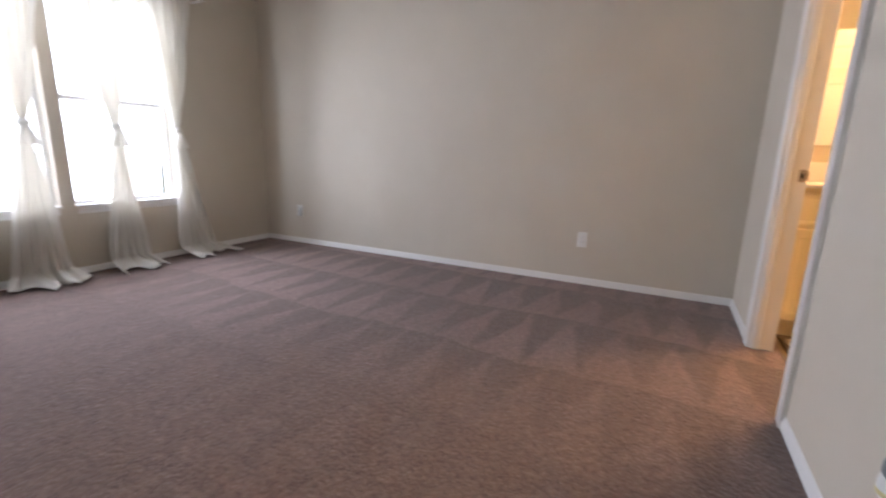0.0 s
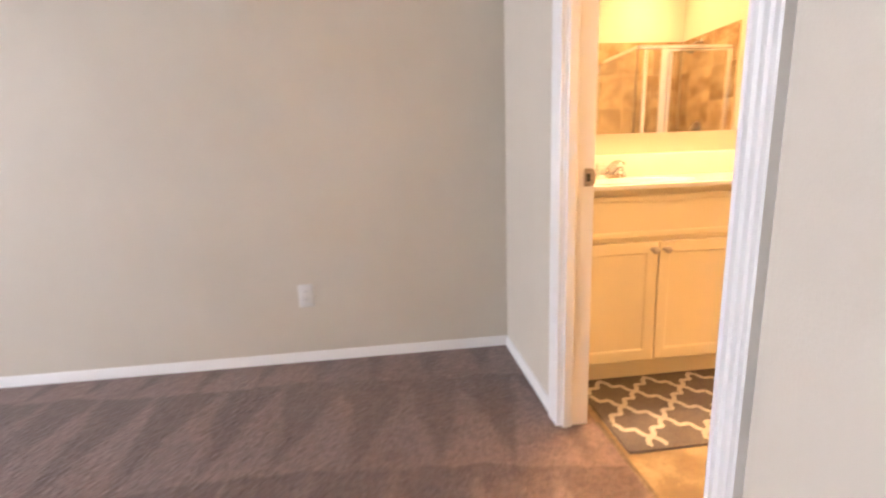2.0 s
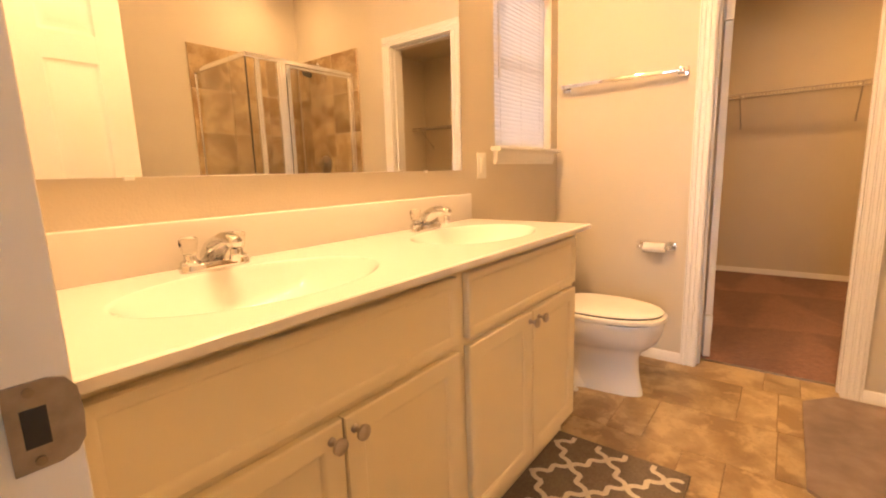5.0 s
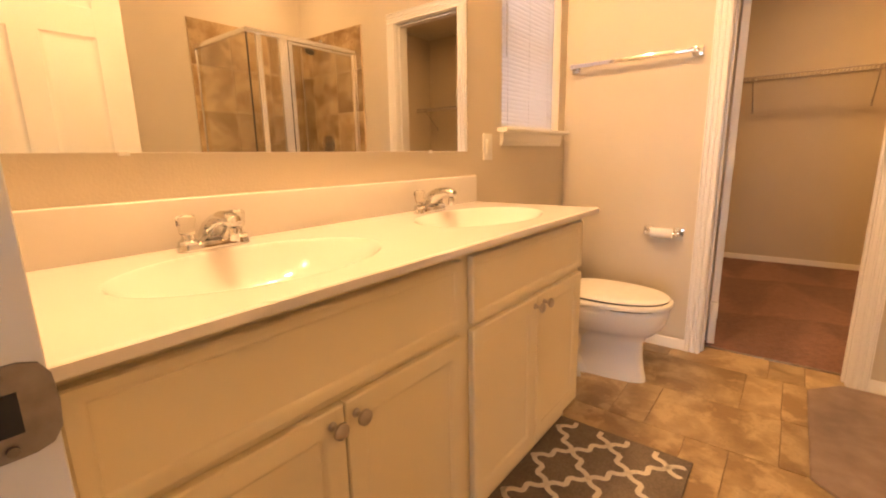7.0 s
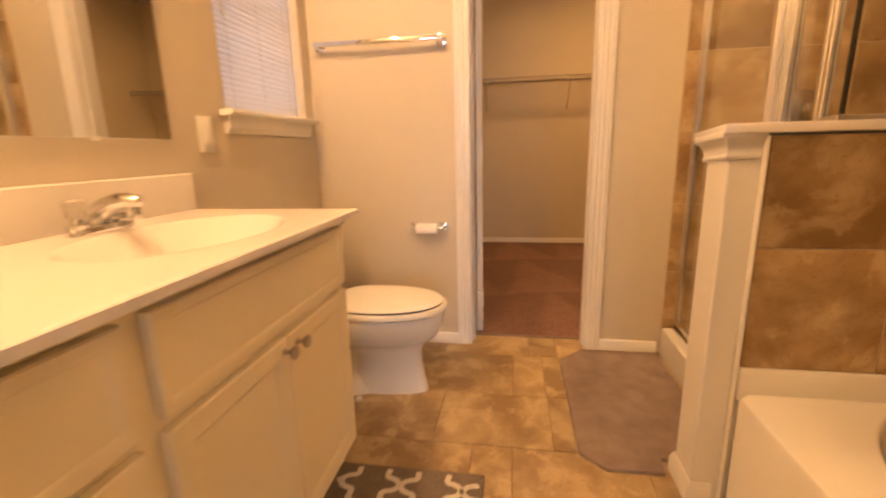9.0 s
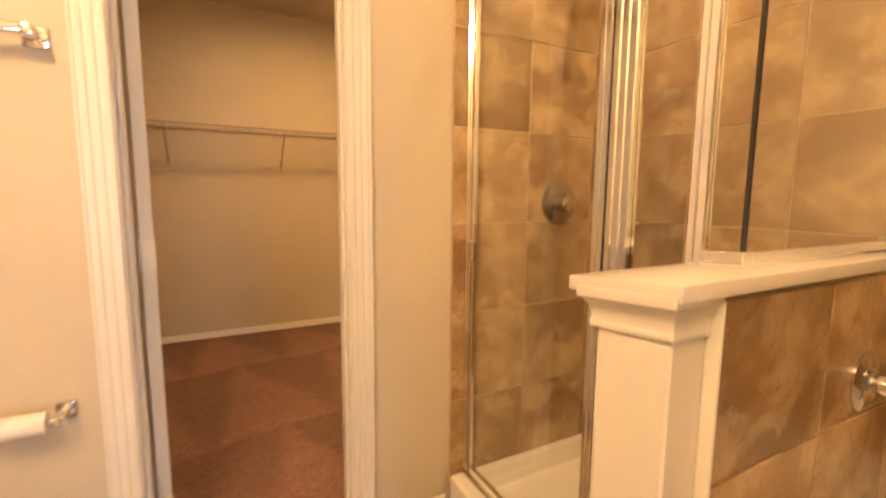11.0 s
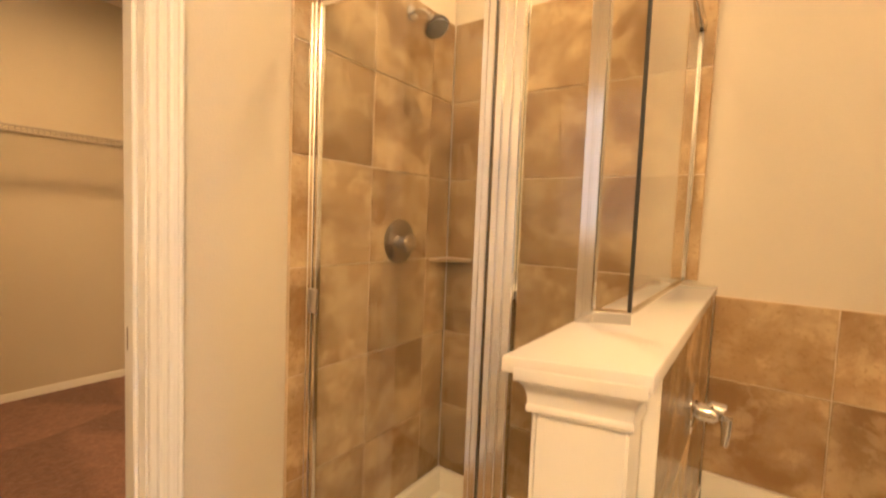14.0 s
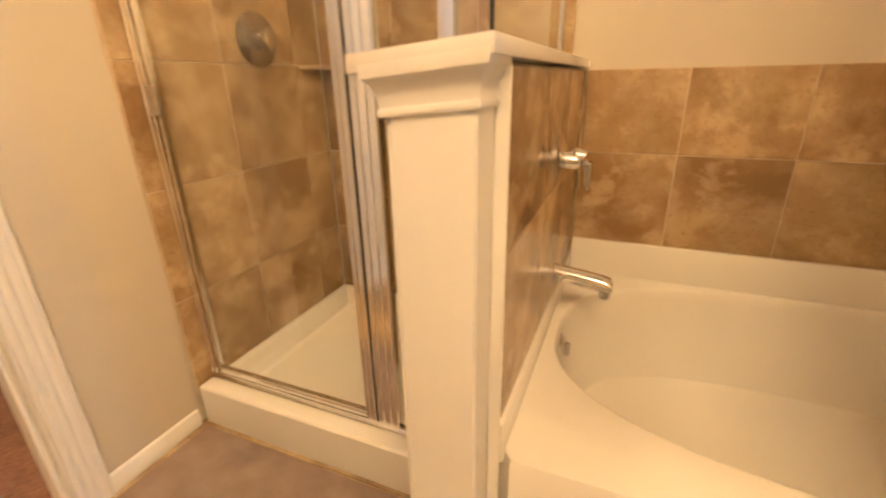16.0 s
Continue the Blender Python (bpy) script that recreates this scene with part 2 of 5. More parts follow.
def stone_tile(name, dark, mid, light, rough, big, fine):
    """Mottled stone with clouds, pale islands, veins and pits; each tile takes another part of it."""
    m = material(name, mid, rough, shift=True, color2=light, scale=fine, detail=7, bump=0.0011, bump_scale=60, rough_var=0.08)
    n, k = m.node_tree.nodes, m.node_tree.links
    b = n["Principled BSDF"]
    place = next(x for x in n if x.bl_idname == "ShaderNodeVectorMath" and x.operation == "ADD").outputs[0]
    first = next(x for x in n if x.bl_idname == "ShaderNodeValToRGB")
    first.color_ramp.elements[0].position, first.color_ramp.elements[1].position = 0.42, 0.60
    out = first.outputs["Color"]

    def layer(scale, detail, grit, twist, stops, color, below):
        nz = n.new("ShaderNodeTexNoise")
        nz.inputs["Scale"].default_value, nz.inputs["Detail"].default_value = scale, detail
        nz.inputs["Roughness"].default_value, nz.inputs["Distortion"].default_value = grit, twist
        k.new(place, nz.inputs["Vector"])
        ramp = n.new("ShaderNodeValToRGB")
        ramp.color_ramp.elements[0].position, ramp.color_ramp.elements[0].color = stops[0][0], (stops[0][1],) * 3 + (1,)
        ramp.color_ramp.elements[1].position, ramp.color_ramp.elements[1].color = stops[-1][0], (stops[-1][1],) * 3 + (1,)
        for at, v in stops[1:-1]:
            ramp.color_ramp.elements.new(at).color = (v, v, v, 1)
        k.new(nz.outputs["Fac"], ramp.inputs["Fac"])
        mix = n.new("ShaderNodeMix")
        mix.data_type = "RGBA"
        k.new(ramp.outputs["Color"], mix.inputs["Factor"])
        k.new(below, mix.inputs["A"])
        mix.inputs["B"].default_value = (*color, 1)
        return mix.outputs["Result"]
    pale = tuple(min(1.0, c * 1.18) for c in light)
    out = layer(big, 6.0, 0.60, 0.25, ((0.38, 1.0), (0.46, 0.50), (0.55, 0.0)), dark, out)
    out = layer(big * 2.0, 6.0, 0.60, 0.3, ((0.53, 0.0), (0.59, 0.50), (0.72, 0.75)), pale, out)
    out = layer(big * 1.5, 4.0, 0.5, 1.0, ((0.475, 0.0), (0.495, 0.16), (0.515, 0.0)), dark, out)
    out = layer(70.0, 3.0, 0.6, 0.0, ((0.30, 0.5), (0.42, 0.0), (1.0, 0.0)), dark, out)
    info = next(x for x in n if x.bl_idname == "ShaderNodeObjectInfo")
    tone = n.new("ShaderNodeMapRange")
    tone.inputs["To Min"].default_value, tone.inputs["To Max"].default_value = 0.82, 1.14
    k.new(info.outputs["Random"], tone.inputs["Value"])
    sc = n.new("ShaderNodeVectorMath")
    sc.operation = "SCALE"
    k.new(out, sc.inputs[0])
    k.new(tone.outputs[0], sc.inputs["Scale"])
    k.new(sc.outputs[0], b.inputs["Base Color"])
    return m


WALL_TILE = stone_tile("brown_stone_wall_tile", (0.255, 0.156, 0.070), (0.375, 0.256, 0.130), (0.47, 0.350, 0.200), 0.20, 3.4, 8)
FLOOR_TILE = stone_tile("tan_stone_floor_tile", (0.245, 0.163, 0.084), (0.365, 0.262, 0.140), (0.455, 0.343, 0.198), 0.36, 4.6, 9)


def carpet_material(name, dark, light, step, pitch, turn, fade=None, lean=0.40, least=0.25, edge=0.16, grain=0.9):
    """Short twisted pile; the vacuum has left wedges of pile that lean the other way."""
    m = material(name, dark, 0.98, color2=light, scale=55, detail=7, bump=0.010, bump_scale=60, spec=0.05)
    n, k = m.node_tree.nodes, m.node_tree.links
    b = n["Principled BSDF"]
    base = next(x for x in n if x.bl_idname == "ShaderNodeValToRGB").outputs["Color"]
    tc = next(x for x in n if x.bl_idname == "ShaderNodeTexCoord")
    mp = n.new("ShaderNodeMapping")
    mp.inputs["Rotation"].default_value = (0, 0, turn)
    k.new(tc.outputs["Object"], mp.inputs["Vector"])
    wob = n.new("ShaderNodeTexNoise")
    wob.inputs["Scale"].default_value, wob.inputs["Detail"].default_value = 1.6, 4.0
    k.new(mp.outputs[0], wob.inputs["Vector"])
    wv = n.new("ShaderNodeVectorMath")
    wv.operation = "MULTIPLY_ADD"
    wv.inputs[1].default_value = (0.20, 0.26, 0)
    k.new(wob.outputs["Color"], wv.inputs[0])
    k.new(mp.outputs[0], wv.inputs[2])
    sep = n.new("ShaderNodeSeparateXYZ")
    k.new(wv.outputs[0], sep.inputs[0])

    def op(kind, a, bb):
        q = n.new("ShaderNodeMath")
        q.operation = kind
        for i, s in enumerate((a, bb)):
            if s is None:
                continue
            if isinstance(s, (int, float)):
                q.inputs[i].default_value = s
            else:
                k.new(s, q.inputs[i])
        return q.outputs[0]
    across = op("FRACT", op("DIVIDE", sep.outputs[0], pitch), None)
    along = op("FRACT", op("DIVIDE", sep.outputs[1], step), None)
    tri = op("MULTIPLY", op("ABSOLUTE", op("SUBTRACT", across, 0.5), None), 2.0)
    inside = op("SUBTRACT", op("SUBTRACT", 1.0, along), tri)
    soft = n.new("ShaderNodeMapRange")
    soft.inputs["From Min"].default_value, soft.inputs["From Max"].default_value = -edge, edge
    k.new(inside, soft.inputs["Value"])
    patch = n.new("ShaderNodeTexNoise")
    patch.inputs["Scale"].default_value, patch.inputs["Detail"].default_value = 0.9, 3.0
    k.new(mp.outputs[0], patch.inputs["Vector"])
    pm = n.new("ShaderNodeMapRange")
    pm.inputs["From Min"].default_value, pm.inputs["From Max"].default_value = 0.35, 0.6
    pm.inputs["To Min"].default_value = least
    k.new(patch.outputs["Fac"], pm.inputs["Value"])
    fac = op("MULTIPLY", soft.outputs[0], pm.outputs[0])
    if fade:
        raw = n.new("ShaderNodeSeparateXYZ")
        k.new(tc.outputs["Object"], raw.inputs[0])
        fd = n.new("ShaderNodeMapRange")
        fd.inputs["From Min"].default_value, fd.inputs["From Max"].default_value = fade
        fd.inputs["To Min"].default_value = 0.22
        k.new(raw.outputs[1], fd.inputs["Value"])
        fac = op("MULTIPLY", fac, fd.outputs[0])
    gain = op("ADD", op("MULTIPLY", fac, lean), 1.0 - 0.32 * lean)
    mid = n.new("ShaderNodeTexNoise")
    mid.inputs["Scale"].default_value, mid.inputs["Detail"].default_value = 26.0, 6.0
    mid.inputs["Roughness"].default_value, mid.inputs["Distortion"].default_value = 0.62, 0.8
    k.new(tc.outputs["Object"], mid.inputs["Vector"])
    gain = op("MULTIPLY", gain, op("ADD", op("MULTIPLY", mid.outputs["Fac"], grain), 1.0 - 0.5 * grain))
    sc = n.new("ShaderNodeVectorMath")
    sc.operation = "SCALE"
    k.new(base, sc.inputs[0])
    k.new(gain, sc.inputs["Scale"])
    k.new(sc.outputs[0], b.inputs["Base Color"])
    b.inputs["Sheen Weight"].default_value = 0.15
    return m


CARPET = carpet_material("taupe_bedroom_carpet", (0.168, 0.118, 0.101), (0.222, 0.157, 0.136), 0.62, 0.26, 0.05, (2.2, 3.2), 0.38, 0.30, 0.13, 0.7)
CLOSET_CARPET = carpet_material("brown_closet_carpet", (0.180, 0.098, 0.078), (0.222, 0.125, 0.101), 0.95, 0.62, 1.40, None, 0.38, 0.5, 0.13)


def mirror_material():
    m = bpy.data.materials.new("mirror_glass")
    m.use_nodes = True
    b = m.node_tree.nodes["Principled BSDF"]
    b.inputs["Base Color"].default_value = (0.86, 0.87, 0.85, 1)
    b.inputs["Metallic"].default_value, b.inputs["Roughness"].default_value = 1.0, 0.005
    return m


def glass_material(name, tint, rough=0.0):
    m = bpy.data.materials.new(name)
    m.use_nodes = True
    b = m.node_tree.nodes["Principled BSDF"]
    b.inputs["Base Color"].default_value = (*tint, 1)
    b.inputs["Transmission Weight"].default_value = 1.0
    b.inputs["Roughness"].default_value, b.inputs["IOR"].default_value = rough, 1.45
    return m


def glow_material(name, color, strength):
    m = bpy.data.materials.new(name)
    m.use_nodes = True
    b = m.node_tree.nodes["Principled BSDF"]
    b.inputs["Base Color"].default_value = (0.8, 0.8, 0.8, 1)
    b.inputs["Emission Color"].default_value = (*color, 1)
    b.inputs["Emission Strength"].default_value = strength
    return m


def sheer_material(name, color, through_it, clear):
    """Thin woven cloth or slat plastic that daylight shines through."""
    m = bpy.data.materials.new(name)
    m.use_nodes = True
    n, k = m.node_tree.nodes, m.node_tree.links
    b = n["Principled BSDF"]
    b.inputs["Base Color"].default_value, b.inputs["Roughness"].default_value = (*color, 1), 0.9
    tr = n.new("ShaderNodeBsdfTranslucent")
    tr.inputs["Color"].default_value = (*color, 1)
    mx = n.new("ShaderNodeMixShader")
    mx.inputs[0].default_value = through_it
    k.new(b.outputs[0], mx.inputs[1])
    k.new(tr.outputs[0], mx.inputs[2])
    out = mx.outputs[0]
    if clear:
        tp = n.new("ShaderNodeBsdfTransparent")
        weave = n.new("ShaderNodeTexNoise")
        weave.inputs["Scale"].default_value = 18.0
        tc = n.new("ShaderNodeTexCoord")
        k.new(tc.outputs["Object"], weave.inputs["Vector"])
        mr = n.new("ShaderNodeMapRange")
        mr.inputs["To Min"].default_value, mr.inputs["To Max"].default_value = clear * 0.7, clear * 1.3
        k.new(weave.outputs["Fac"], mr.inputs["Value"])
        m2 = n.new("ShaderNodeMixShader")
        k.new(mr.outputs[0], m2.inputs[0])
        k.new(out, m2.inputs[1])
        k.new(tp.outputs[0], m2.inputs[2])
        out = m2.outputs[0]
    k.new(out, n["Material Output"].inputs["Surface"])
    return m


MIRROR = mirror_material()
GLASS = glass_material("clear_shower_glass", (0.97, 0.985, 0.96))
PANE = glass_material("window_glass", (1, 1, 1))
CLEAR_KNOB = glass_material("clear_acrylic", (0.96, 0.95, 0.92), 0.05)
CURTAIN = sheer_material("ivory_sheer_cloth", (0.87, 0.84, 0.78), 0.32, 0.03)
BLIND = sheer_material("white_blind_slat", (0.82, 0.79, 0.78), 0.45, 0.0)
BULB = glow_material("warm_bulb", WARM, BULB_STRENGTH)
CAN_GLOW = glow_material("warm_downlight_lens", (1.0, 0.74, 0.42), 30.0)
DOME_GLOW = glow_material("warm_dome_lens", (1.0, 0.60, 0.25), CLOSET_STRENGTH)

# ---------- the large structure ----------
N, S, E, W = 4.455, 1.88, 4.22, 1.705      # faces of the bathroom walls
BW, BX, BS = -2.81, 1.60, -1.30           # bedroom: window wall, door wall, back wall
CB, CS = 6.85, 1.20                       # closet: back and side
HIGH, CHIGH = 2.72, 2.66

wall_north = structure("wall_north", joined(
    bx(BW - 0.14, 3.50, N, N + 0.14, -0.05, HIGH), bx(4.13, CB + 0.1, N, N + 0.14, -0.05, HIGH),
    bx(3.50, 4.13, N, N + 0.14, -0.05, 1.19), bx(3.50, 4.13, N, N + 0.14, 2.05, HIGH)), WALL)
wall_bedroom_east = structure("wall_bedroom_east", joined(
    bx(BX, W, BS, 2.94, -0.05, HIGH), bx(BX, W, 3.72, N, -0.05, HIGH), bx(BX, W, 2.94, 3.72, 2.05, HIGH)), WALL)
wall_west = structure("wall_west", joined(
    bx(BW - 0.14, BW, BS, 1.80, -0.05, HIGH), bx(BW - 0.14, BW, 2.59, 2.68, -0.05, HIGH), bx(BW - 0.14, BW, 3.47, N, -0.05, HIGH),
    bx(BW - 0.14, BW, 1.80, 2.59, -0.05, 0.52), bx(BW - 0.14, BW, 2.68, 3.47, -0.05, 0.52),
    bx(BW - 0.14, BW, 1.80, 2.59, 2.10, HIGH), bx(BW - 0.14, BW, 2.68, 3.47, 2.10, HIGH)), WALL)
wall_bedroom_south = structure("wall_bedroom_south", bx(BW - 0.14, W, BS - 0.12, BS, -0.05, HIGH), WALL)
wall_south = structure("wall_south", bx(W, E, S - 0.12, S, -0.05, HIGH), WALL)
wall_east = structure("wall_east", joined(
    bx(E, E + 0.12, CS, 3.05, -0.05, HIGH), bx(E, E + 0.12, 3.67, N, -0.05, HIGH), bx(E, E + 0.12, 3.05, 3.67, 2.04, HIGH)), WALL)
wall_closet_back = structure("wall_closet_back", bx(CB, CB + 0.1, CS - 0.1, N, -0.05, HIGH), WALL)
wall_closet_south = structure("wall_closet_south", bx(E, CB, CS - 0.1, CS, -0.05, HIGH), WALL)
structure("ceiling", bx(BW - 0.14, E + 0.12, BS - 0.12, N + 0.14, HIGH, HIGH + 0.1), CEILING)
structure("ceiling_closet", bx(E + 0.12, CB, CS, N, CHIGH, CHIGH + 0.05), CEILING)
structure("ceiling_closet_top", bx(E + 0.12, CB + 0.1, CS - 0.1, N + 0.14, HIGH, HIGH + 0.1), CEILING)
structure("floor_bedroom", bx(BW, 1.742, BS, N, -0.06, 0.006), CARPET, "taupe cut-pile carpet with vacuum marks")
structure("floor_closet", bx(4.335, CB, CS, N, -0.06, 0.006), CLOSET_CARPET, "brown cut-pile carpet with vacuum marks")
floor_bath = structure("floor_bathroom", bx(1.742, 4.335, S, N, -0.06, -0.004), FLOOR_GROUT, "tan stone-look tile floor")
structure("threshold", bx(1.734, 1.752, 2.96, 3.70, -0.02, 0.009, 0.003), BRONZE, "thin metal carpet edging strip")
structure("threshold_closet", bx(4.327, 4.343, 3.07, 3.65, -0.02, 0.008, 0.003), BRONZE, "thin metal carpet edging strip")
structure("ground", bx(-400, 400, -400, 400, -0.75, -0.30), GROUND, "dry lawn outside the house")

# baseboards
BASE = [(0, 0), (0.012, 0), (0.012, 0.034), (0.008, 0.041), (0.008, 0.048), (0.004, 0.055), (0, 0.057)]


def baseboard(origin, out, way):
    structure("baseboard", prism(BASE, origin, out, (0, 0, 1), way), TRIM, "white moulded wooden baseboard")


baseboard((BW, N, 0), (0, -1, 0), (BX - BW, 0, 0))
baseboard((BW, BS, 0), (1, 0, 0), (0, N - BS - 0.014, 0))
baseboard((BX, 3.772, 0), (-1, 0, 0), (0, N - 3.772 - 0.014, 0))
baseboard((BX, BS, 0), (-1, 0, 0), (0, 2.888 - BS, 0))
baseboard((E, 3.722, 0), (-1, 0, 0), (0, N - 3.722, 0))
baseboard((E, 2.716, 0), (-1, 0, 0), (0, 0.278, 0))
baseboard((3.25, N, 0), (0, -1, 0), (E - 3.264, 0, 0))
baseboard((CB, CS, 0), (-1, 0, 0), (0, N - CS, 0))
baseboard((E + 0.12, N, 0), (0, -1, 0), (CB - E - 0.134, 0, 0))

# door casings: fluted profile, (across, out)
CASE = [(0, 0), (0, 0.012), (0.003, 0.015), (0.014, 0.016), (0.0175, 0.010), (0.0225, 0.010), (0.026, 0.016), (0.036, 0.017), (0.0395, 0.011), (0.0445, 0.011),
        (0.048, 0.017), (0.057, 0.019), (0.060, 0.013), (0.0645, 0.013), (0.067, 0.019), (0.0715, 0.018), (0.072, 0)]


def doorway(name, face, out, y0, y1, top, label, both=True):
    """Casing round an opening in a wall that stands across x; y0..y1 is the clear opening."""
    ob = thing(name, (face, (y0 + y1) / 2, 0), label, "door casing", kind="structure")
    if both:
        part("casing_side", prism(CASE, (face, y1 + 0.004, 0), (0, 1, 0), (out, 0, 0), (0, 0, top + 0.004)), TRIM, ob)
    part("casing_side", prism(CASE, (face, y0 - 0.004, 0), (0, -1, 0), (out, 0, 0), (0, 0, top + 0.004)), TRIM, ob)
    part("casing_head", prism(CASE, (face, y0 - 0.076, top + 0.004), (0, 0, 1), (out, 0, 0), (0, y1 - y0 + 0.152, 0)), TRIM, ob)
    return ob


doorway("trim_bedroom_doorway", BX, -1, 2.96, 3.70, 2.03, "white moulded casing round the bathroom doorway")
doorway("trim_bathroom_doorway", W, 1, 2.96, 3.70, 2.03, "white moulded casing round the bathroom doorway", False)
doorway("trim_closet_doorway", E, -1, 3.07, 3.65, 2.02, "white fluted casing round the closet doorway")
doorway("trim_closet_inside", E + 0.12, 1, 3.07, 3.65, 2.02, "white fluted casing inside the closet")


def jamb(name, x0, x1, y0, y1, top, stop_x):
    ob = thing(name, ((x0 + x1) / 2, (y0 + y1) / 2, 0), "white painted wooden door jamb", "door jamb", kind="structure")
    part("jamb_side", bx(x0, x1, y1, y1 + 0.02, 0, top + 0.02, 0.001, 1), TRIM, ob)
    part("jamb_side", bx(x0, x1, y0 - 0.02, y0, 0, top + 0.02, 0.001, 1), TRIM, ob)
    part("jamb_head", bx(x0, x1, y0, y1, top, top + 0.02, 0.001, 1), TRIM, ob)
    part("door_stop", bx(stop_x, stop_x + 0.034, y1 - 0.011, y1, 0, top, 0.003, 1), TRIM, ob)
    part("door_stop", bx(stop_x, stop_x + 0.034, y0, y0 + 0.011, 0, top, 0.003, 1), TRIM, ob)
    part("door_stop", bx(stop_x, stop_x + 0.034, y0 + 0.012, y1 - 0.012, top - 0.011, top, 0.003, 1), TRIM, ob)
    return ob


j1 = jamb("jamb_bathroom", BX, W, 2.96, 3.70, 2.03, 1.606)
j2 = jamb("jamb_closet", E, E + 0.12, 3.07, 3.65, 2.02, 4.255)
part("strike_plate", bx(4.292, 4.322, 3.0695, 3.0722, 0.905, 0.962, 0.001, 1), STRIKE, j2, "worn nickel strike plate")
# strike plate on the latch jamb
r0 = [(1.669, 0.886), (1.692, 0.886), (1.701, 0.889), (1.706, 0.897), (1.7075, 0.915), (1.706, 0.934), (1.701, 0.942), (1.692, 0.945), (1.669, 0.945)]
plate = part("strike_plate", prism([(x - 1.669, z) for x, z in r0], (1.669, 3.6972, 0), (1, 0, 0), (0, 0, 1), (0, 0.0028, 0)), STRIKE, j1, "worn nickel strike plate")
# no hole is cut: a black chip paints the shade inside it
sub("latch_hole", bx(1.676, 1.689, 3.6962, 3.6973, 0.902, 0.928), DARK, plate, "dark latch hole")
for z in (0.892, 0.939):
    sub("screw", cyl((1.682, 3.6955, z), (1.682, 3.6974, z), 0.0032, seg=12), BRONZE, plate, "small screw head")


# ---------- six-panel doors ----------
def panel_door(name, width, height, m, label, knob_at):
    """Built along +x from its hinge edge, face at y = 0, then set by m."""
    ob = thing(name, (0, 0, 0), label, "door")
    t = 0.035
    st, mid = width * 0.155, width * 0.13
    c0, c1 = st, width - st
    cm = width / 2
    rows = [(0.22, 0.80), (0.95, 1.60), (1.72, height - 0.12)]
    pieces = [bx(0, st, 0, t, 0, height, 0.001, 1), bx(width - st, width, 0, t, 0, height, 0.001, 1), bx(cm - mid / 2, cm + mid / 2, 0, t, 0.01, height - 0.01)]
    zs = [0.0] + [z for r in rows for z in r] + [height]
    for a, b in zip(zs[0::2], zs[1::2]):
        pieces.append(bx(st - 0.001, width - st + 0.001, 0.0004, t - 0.0004, a, b))
    part("door_frame", joined(*pieces), DOORPAINT, ob)
    for za, zb in rows:
        for xa, xb in ((c0, cm - mid / 2), (cm + mid / 2, c1)):
            ring = []
            for k, (inset, depth) in enumerate(((0, 0.001), (0.012, 0.009), (0.022, 0.009), (0.040, 0.003))):
                ring.append([(xa + inset, depth, za + inset), (xb - inset, depth, za + inset), (xb - inset, depth, zb - inset), (xa + inset, depth, zb - inset)])
            front = loft(ring, False, True)
            back = moved(loft(ring, False, True), Matrix.Translation((0, t, 0)) @ Matrix.Diagonal((1, -1, 1, 1)))
            part("raised_panel", joined(front, back), DOORPAINT, ob)
    for side in (-1, 1):
        y = 0 if side < 0 else t
        kn = part("door_knob", lathe([(0.031, 0), (0.031, 0.005), (0.012, 0.010), (0.011, 0.028), (0.022, 0.036), (0.027, 0.048), (0.024, 0.058), (0.012, 0.064)], 24, (0, side, 0), (width - 0.06, y, 0.915)), NICKEL, ob, "satin nickel door knob")
    for z in (0.2, 1.0, height - 0.2):
        part("hinge", joined(cyl((-0.010, t + 0.003, z - 0.045), (-0.010, t + 0.003, z + 0.045), 0.006, seg=12), bx(-0.030, -0.001, 0.004, t + 0.004, z - 0.045, z + 0.045)), DOORPAINT, ob, "hinge painted over in white")
    ob.matrix_world = m
    return ob


panel_door("bathroom_door", 0.735, 2.015, pose(1.755, 2.915, 0.012, 0, 0, 0.0), "white six-panel door standing open into the bathroom", 1)
panel_door("closet_door", 0.575, 2.005, pose(4.372, 3.604, 0.012, 0, 0, 17.0), "white six-panel door standing open into the closet", 1)


# ---------- windows ----------
def house_window(name, y0, y1, z0, z1, x):
    ob = thing(name, (x, (y0 + y1) / 2, z0), "white vinyl sash window, bright daylight outside", "window", "bedroom windows", "structure")
    fr = joined(bx(x - 0.06, x, y0, y0 + 0.035, z0, z1, 0.002, 1), bx(x - 0.06, x, y1 - 0.035, y1, z0, z1, 0.002, 1),
                bx(x - 0.06, x, y0 + 0.035, y1 - 0.035, z0, z0 + 0.04, 0.002, 1), bx(x - 0.06, x, y0 + 0.035, y1 - 0.035, z1 - 0.035, z1, 0.002, 1))
    part("window_frame", fr, TRIM, ob)
    zm = (z0 + z1) / 2
    part("meeting_rail", bx(x - 0.045, x - 0.008, y0 + 0.035, y1 - 0.035, zm - 0.017, zm + 0.017, 0.002, 1), TRIM, ob)
    for a, b, off in ((z0 + 0.04, zm - 0.017, 0.03), (zm + 0.017, z1 - 0.035, 0.04)):
        p = part("pane", bx(x - off - 0.004, x - off, y0 + 0.035, y1 - 0.035, a, b), PANE, ob)
        p.visible_shadow = False
    return ob


